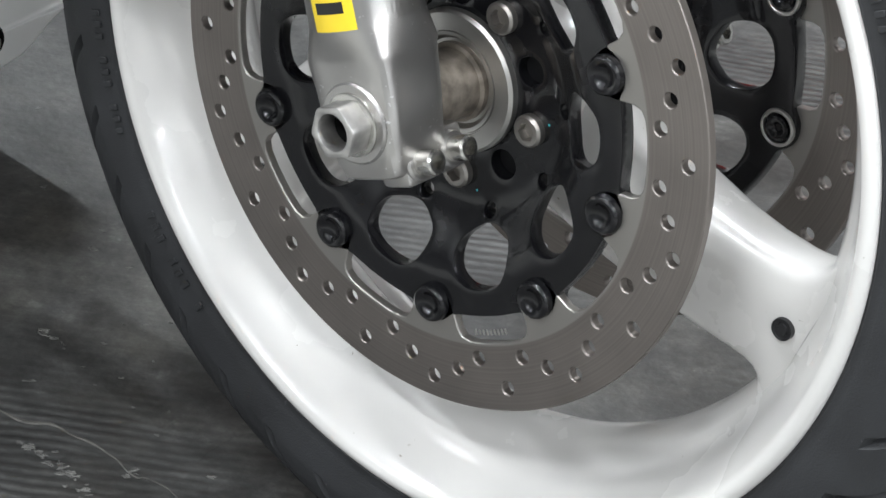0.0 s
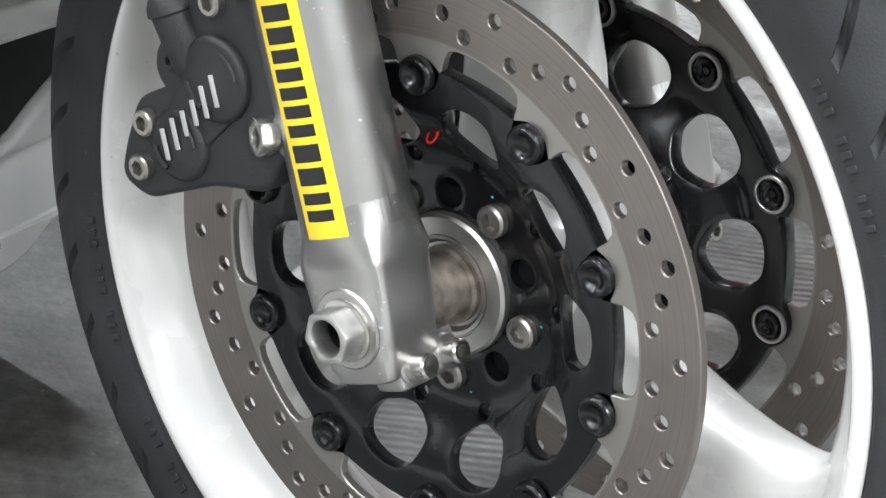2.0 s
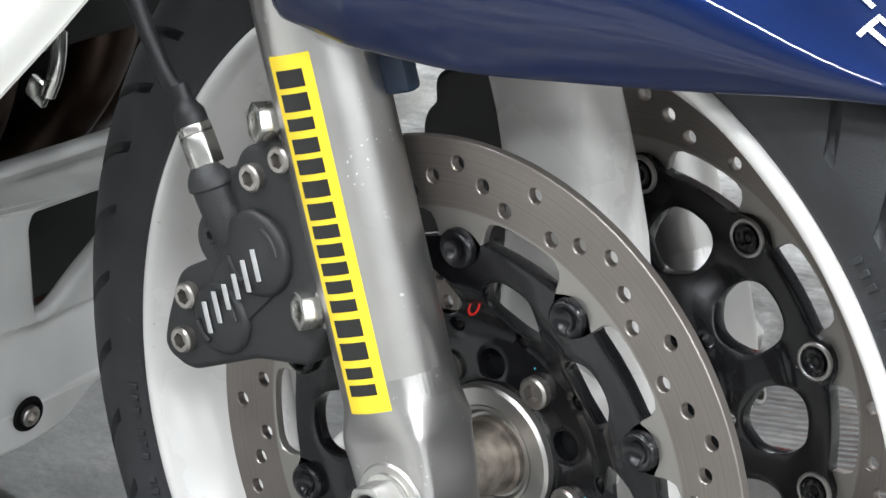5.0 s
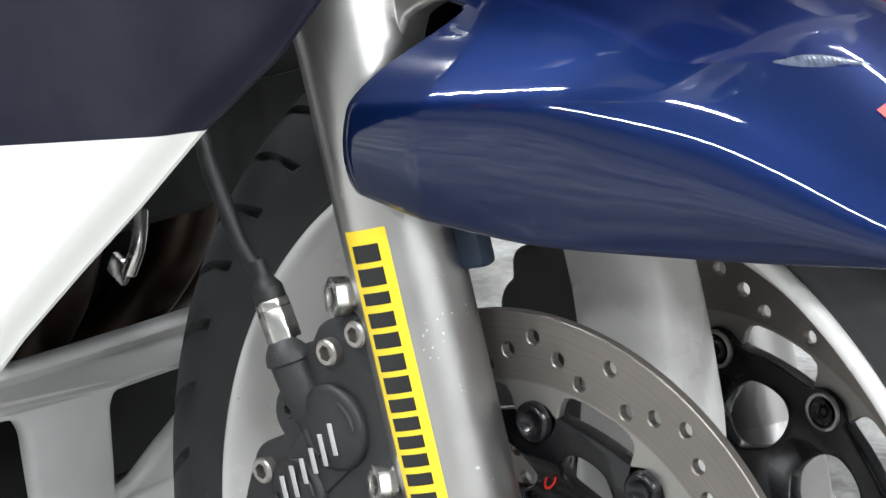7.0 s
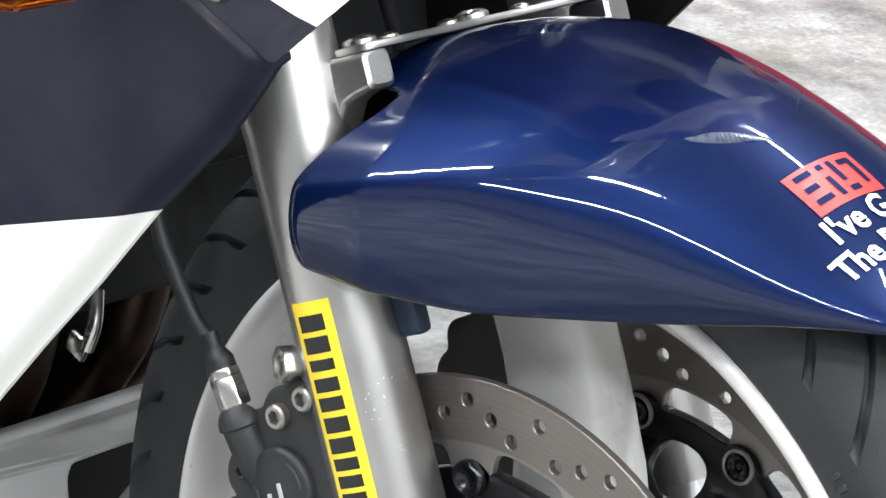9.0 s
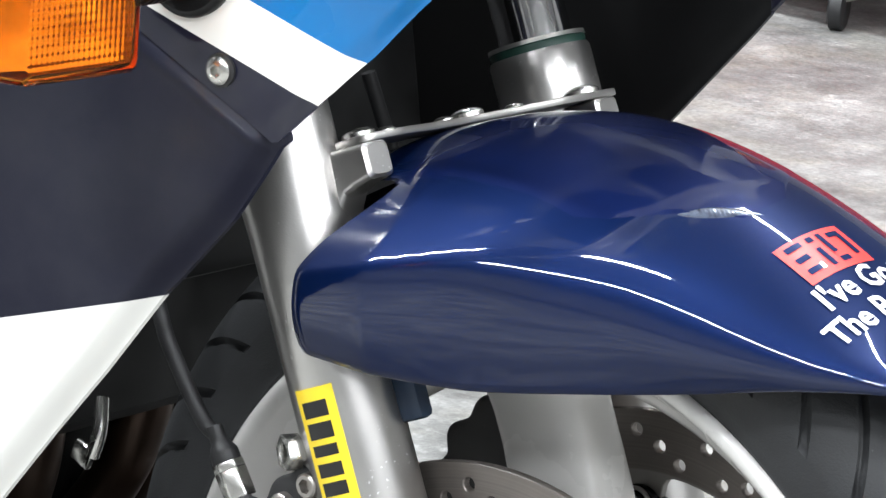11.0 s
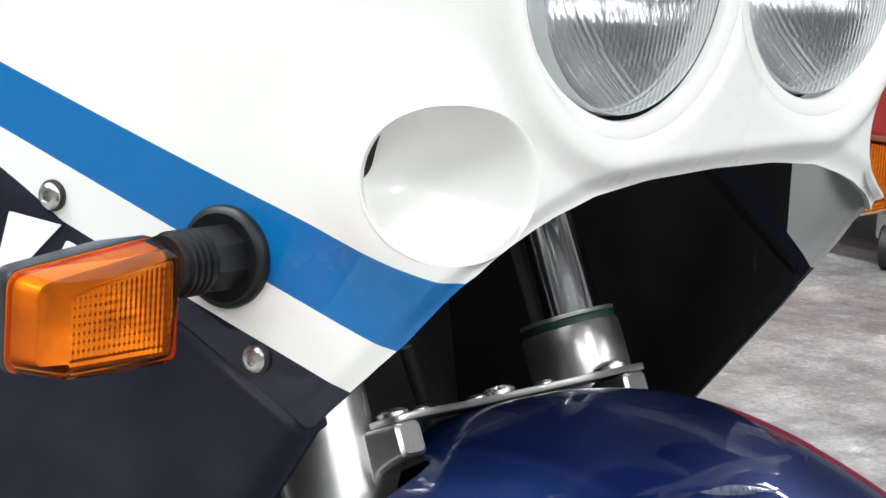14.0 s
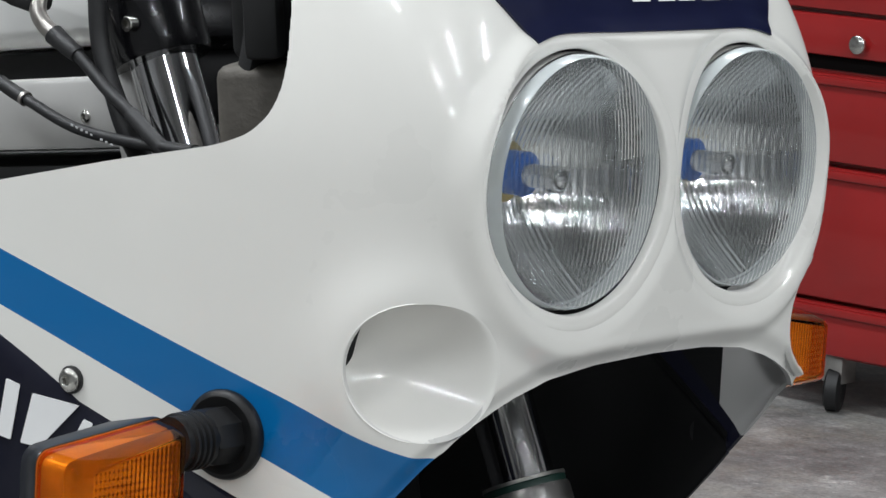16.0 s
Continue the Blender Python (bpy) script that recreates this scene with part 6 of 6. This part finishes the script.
    add("bulb", spin([(0, 0), (0, 0.006), (0.012, 0.007), (0.018, 0.004), (0.019, 0)], basis((-0.1138, yi + 0.028, 0.679), (1, 0, 0)), 24), M_BULB, sig)
    block = spin([(0.0, 0), (0.0, 0.0165), (0.0170, 0.0160), (0.0195, 0.0148), (0.0195, 0)], ms @ pose(0, 0, 0, 0, 0, 10), 8)
    stalk = [(0.016, 0), (0.016, 0.0142), (0.020, 0.0142)]
    for k in range(4):
        h = 0.0215 + 0.0042 * k
        stalk += [(h, 0.0142), (h + 0.0008, 0.0158), (h + 0.0026, 0.0158), (h + 0.0034, 0.0142)]
    stalk += [(0.042, 0.0145), (0.042, 0)]
    add("stalk", join(block, spin(stalk, ms, 40)), M_STALK, sig, "black ribbed rubber stalk with a faceted root", 28)
    ringp = [(-0.002, 0.0), (-0.002, 0.0240), (0.002, 0.0245), (0.0045, 0.0232), (0.0055, 0.0210), (0.0040, 0.0160), (0.0040, 0)]
    add("rubber_ring", spin(ringp, basis(at(y0), Vector((0.16, 1, 0)), (1, 0, 0)), 56), M_STALK, sig, "black rubber mounting ring")
    return sig


turn_signal(-1)
turn_signal(1)

# ---- behind the fairing ----
# black panels added to hide the pale floor and keep the inside dark
part("radiator", box(0.035, 0.30, 0.22, 0.004, pose(-0.290, 0.0, 0.590, 0, -12)), M_DARK, bike, "plain black radiator panel, added to darken the space behind the wheel")
part("dark_backing", box(0.012, 0.30, 0.26, 0.004, pose(-0.175, 0.0, 0.82, 0, 10)), M_DARK, bike, "black backing panel added behind the lamps to darken the inside")
part("engine", join(box(0.34, 0.34, 0.30, 0.02, pose(-0.60, 0.0, 0.42)), box(0.10, 0.30, 0.22, 0.02, pose(-0.42, 0, 0.46, 0, -20))), M_DARK, bike, "dark engine block")
for y, dz in ((-0.085, 0.0), (-0.045, -0.012), (0.045, -0.012), (0.085, 0.0)):
    part("exhaust_pipe", tube([(-0.400, y, 0.470), (-0.375, y, 0.430), (-0.372, y * 0.95, 0.370 + dz), (-0.405, y * 0.8, 0.300 + dz), (-0.470, y * 0.7, 0.240 + dz), (-0.60, y * 0.6, 0.20)], 0.0175, 20), M_PIPE, bike, "heat-browned exhaust header pipe")
part("pipe_clamp", tube([(-0.285, -0.075, 0.415), (-0.278, -0.082, 0.400), (-0.280, -0.085, 0.385)], 0.004, 10), M_ZINC, bike, "bright pipe clamp")
part("bracket", box(0.014, 0.004, 0.012, 0.001, pose(-0.292, -0.080, 0.382, 0, 20)), M_ZINC, bike, "small zinc bracket")
part("bracket", box(0.030, 0.004, 0.014, 0.001, pose(-0.345, -0.090, 0.375, 0, -25)), M_ZINC, bike, "small zinc bracket")
spar = part("frame_spar", join(box(0.30, 0.020, 0.044, 0.004, pose(-0.43, -0.100, 0.8235, 0, -8)), box(0.028, 0.04, 0.075, 0.008, pose(-0.285, -0.10, 0.835, 0, -20))), M_SPAR, bike, "bare aluminium frame spar")
for x, z in ((-0.331, 0.8355), (-0.417, 0.8225)):
    part("rivet", allen_bolt(basis((x, -0.110, z), (0, -1, 0)), 0.0040, 0.0025, "dome"), M_ZINC, spar)
part("fuel_tank", join(box(0.40, 0.26, 0.16, 0.04, pose(-0.68, 0.0, 0.95, 0, -6), 4), box(0.34, 0.200, 0.125, 0.012, pose(-0.46, 0.0, 0.9235, 0, -8), 3)), M_TANK, bike, "white fuel tank")
# boxes added to black out the gaps above and below the spar
part("over_frame_filler", box(0.34, 0.15, 0.05, 0.006, pose(-0.46, 0.0, 0.834, 0, -8)), M_DARK, bike, "black box filling the dark gap over the frame")
part("under_frame_filler", box(0.44, 0.20, 0.07, 0.01, pose(-0.46, 0.0, 0.755, 0, -8)), M_DARK, bike, "dark box added to black out the space under the frame")
part("cast_duct", box(0.050, 0.05, 0.17, 0.008, pose(-0.160, -0.122, 0.802, 0, -6, 30), 3), M_CAST, bike, "brownish cast duct beside the fork")
mu = basis(Vector((0, FY_R, 0.30)), U, V)
clampo = part("triple_clamp", join(spin([(0.636, 0), (0.636, 0.0285), (0.640, 0.0300), (0.690, 0.0300), (0.694, 0.0285), (0.694, 0)], mu, 40), box(0.05, 0.21, 0.035, 0.006, basis(Vector((0, CY, 0.30)) + U * 0.665 - V * 0.02, U, V))), M_BLACK, bike, "black fork clamp")
for d in (1, -1):
    part("clamp_bolt", allen_bolt(basis(Vector((0, FY_R - 0.030, 0.30)) + U * (0.665 + 0.010 * d) + V * 0.012, (0, -1, 0)), 0.0045, 0.004), M_ZINC, clampo)
part("duct_bracket", join(box(0.060, 0.05, 0.10, 0.006, pose(-0.165, -0.115, 0.940, 0, -6, 30), 3), box(0.020, 0.02, 0.05, 0.004, pose(-0.150, -0.150, 0.915, 0, -6, 30), 2)), M_DARK, bike, "black bracket above the duct")
cable = part("throttle_cable", tube([(-0.375, -0.158, 0.866), (-0.352, -0.16, 0.8556), (-0.3293, -0.16, 0.8482), (-0.2871, -0.16, 0.8366), (-0.2443, -0.16, 0.8337), (-0.2166, -0.16, 0.8339), (-0.185, -0.162, 0.8350), (-0.12, -0.16, 0.84)], 0.0033, 14), M_HOSE, bike, "black control cable")
for p, q, r in (((-0.352, -0.16, 0.8556), (-0.3300, -0.16, 0.8484), 0.0043), ((-0.2190, -0.16, 0.8338), (-0.185, -0.162, 0.8350), 0.0040)):
    part("cable_sleeve", tube([p, ((p[0] + q[0]) / 2, p[1], (p[2] + q[2]) / 2 - 0.0003), q], r, 16), M_HOSE, cable)
part("cable_collar", tube([(-0.3310, -0.16, 0.8487), (-0.3285, -0.16, 0.8479)], 0.0046, 16), M_BOLT, cable, "grey metal collar")
for k in range(9):
    if k != 5:
        x = -0.285 + 0.0042 * k
        part("cable_mark", box(0.0020, 0.0004, 0.0012, 0, pose(x, -0.1631, 0.8366 - 0.0009 * k + 0.0015, 0, 5)), M_MARK, cable)
clutch = part("clutch_cable", tube([(-0.3048, -0.16, 0.887), (-0.2849, -0.16, 0.8776), (-0.2601, -0.16, 0.8609), (-0.2407, -0.16, 0.8502), (-0.2215, -0.16, 0.8381), (-0.18, -0.15, 0.815)], lambda t: 0.0050 if t < 0.12 else 0.0037, 16), M_HOSE, bike, "black sleeved cable")
part("cable_boot", tube([(-0.3070, -0.16, 0.8880), (-0.3000, -0.16, 0.8845), (-0.2900, -0.16, 0.8800), (-0.2860, -0.16, 0.8782)], lambda t: 0.0062 - 0.0016 * t, 18), M_HOSE, clutch)
part("woven_sleeve", tube([(-0.2400, -0.16, 0.8497), (-0.2300, -0.16, 0.8437), (-0.2200, -0.16, 0.8372), (-0.2100, -0.159, 0.831)], 0.0046, 16), M_CALIPER, clutch, "black woven sleeve")
part("cable_joint", tube([(-0.3260, -0.155, 0.912), (-0.3215, -0.16, 0.900), (-0.3150, -0.16, 0.8925), (-0.3060, -0.16, 0.8880)], 0.0050, 16), M_BOLT, bike, "grey metal cable elbow")
part("wiring_loom", tube([(-0.286, -0.15, 0.945), (-0.2827, -0.15, 0.9101), (-0.2782, -0.15, 0.8846), (-0.2661, -0.15, 0.8599), (-0.2504, -0.15, 0.8357), (-0.235, -0.14, 0.805)], lambda t: 0.0055 + 0.0012 * sstep(0.55, 0.8, t), 16), M_HOSE, bike, "black taped wiring loom")
part("switch_box", join(box(0.085, 0.022, 0.030, 0.006, pose(-0.372, -0.155, 0.9210, 0, 8)), box(0.026, 0.02, 0.014, 0.005, pose(-0.336, -0.155, 0.9070, 0, 8))), M_DARK, bike, "black control housing")
part("fairing_bracket", box(0.020, 0.012, 0.016, 0.003, pose(-0.3850, -0.150, 0.8010, 0, 10)), M_ZINC, bike, "bright bracket under the frame")

# belly pan: the white chin behind the front wheel
def belly_pan():
    m = Matrix(((0, 0, 1, -0.351), (1, 0, 0, 0), (0, 1, 0, 0), (0, 0, 0, 1)))
    out = [(-0.185, 0.292), (-0.110, 0.3005), (-0.030, 0.3055), (0.030, 0.3055), (0.150, 0.2950), (0.175, 0.260), (0.130, 0.200), (0.060, 0.165), (0.0246, 0.1600), (0.0033, 0.1408), (-0.0345, 0.1340), (-0.090, 0.137), (-0.150, 0.180), (-0.185, 0.240)]
    right = [(-0.0338, 0.2700), (-0.0300, 0.2810), (0.0134, 0.2820), (0.052, 0.2800), (0.060, 0.262), (0.0143, 0.2307), (-0.0088, 0.2105), (-0.0250, 0.2095)]
    left = [(-0.150, 0.2780), (-0.0894, 0.2800), (-0.0800, 0.2680), (-0.0690, 0.2150), (-0.120, 0.205)]
    bm = plate([rounded(out, 0.012), rounded(right, 0.007), rounded(left, 0.009)], 0.012, 0.0045, m, 3)
    bmesh.ops.triangulate(bm, faces=bm.faces)
    for v in bm.verts:
        v.co.x -= 0.9 * v.co.y ** 2
    return bm


# dark box added behind the pan's opening to hide the pale floor
part("sump", box(0.36, 0.30, 0.16, 0.02, pose(-0.62, 0.0, 0.20)), M_DARK, bike, "dark box standing in for the engine sump")
pan = part("belly_pan", belly_pan(), M_PAN, bike, "white belly pan with an air opening", 40)
# no recess is sunk; a black disc with a low rim paints its shade
part("recess_shade_disc", spin([(0.0004, 0.0), (0.0004, 0.0085), (0.0016, 0.0092), (0.0016, 0.0100), (0.0, 0.0108), (-0.002, 0.0)], basis((-0.3452, -0.0246, 0.1539), (1, 0, 0)), 28), M_HOLE_SHADE, pan, "black disc painted as the shade of a bolt recess")
part("pan_bolt", allen_bolt(basis((-0.3448, -0.0240, 0.1530), (1, 0, 0)), 0.0062, 0.003), M_BOLT, pan)

# ---- tool cabinet ----
cab = thing("tool_cabinet", "red steel tool cabinet on castors by the wall", "cabinet", at=(-1.75, 3.35, 0.0045))
CX, CYF = -1.75, 3.05


def cab_part(name, bm, material, label="", parent=None):
    ob = part(name, bm, material, parent or cab, label)
    if parent is None:
        ob.matrix_parent_inverse = Matrix.Translation((1.75, -3.35, -0.0045))
    return ob


body = cab_part("body", box(1.30, 0.50, 0.86, 0.006, pose(CX, CYF + 0.28, 0.530)), M_CABINET)
for z0, z1 in ((0.108, 0.199), (0.206, 0.438), (0.447, 0.600), (0.630, 0.702), (0.709, 0.83), (0.84, 0.94)):
    ob = cab_part("drawer", box(1.26, 0.03, z1 - z0, 0.006, pose(CX, CYF + 0.018, (z0 + z1) / 2)), M_CABINET, "red drawer front")
    if z1 - z0 > 0.08:
        cab_part("pull", box(1.20, 0.012, 0.016, 0.004, pose(CX, CYF + 0.000, z1 - 0.012)), M_CABINET, "", ob)
# black strip imitates the gap's shade; the body behind it is red
cab_part("gap_shade_strip", box(1.26, 0.006, 0.024, 0.001, pose(CX, CYF + 0.028, 0.617)), M_HOLE_SHADE, "black strip painted as the shade between the two chests")
cab_part("knob", spin([(0, 0), (0, 0.006), (0.008, 0.006), (0.010, 0.016), (0.016, 0.016), (0.019, 0.012), (0.019, 0)], basis((-1.815, CYF + 0.004, 0.656), (0, -1, 0)), 28), M_ZINC, "round metal lock knob")
for x in (-2.30, -1.835, -1.18):
    for y in (CYF + 0.04, CYF + 0.46):
        w = cab_part("castor", spin([(-0.014, 0), (-0.014, 0.034), (-0.010, 0.0395), (0.010, 0.0395), (0.014, 0.034), (0.014, 0)], basis((x, y, 0.044), (1, 0.4, 0)), 32), M_HOSE, "black castor wheel")
        cab_part("fork", box(0.044, 0.05, 0.05, 0.006, pose(x, y + 0.01, 0.080)), M_RAWSTEEL, "", w)
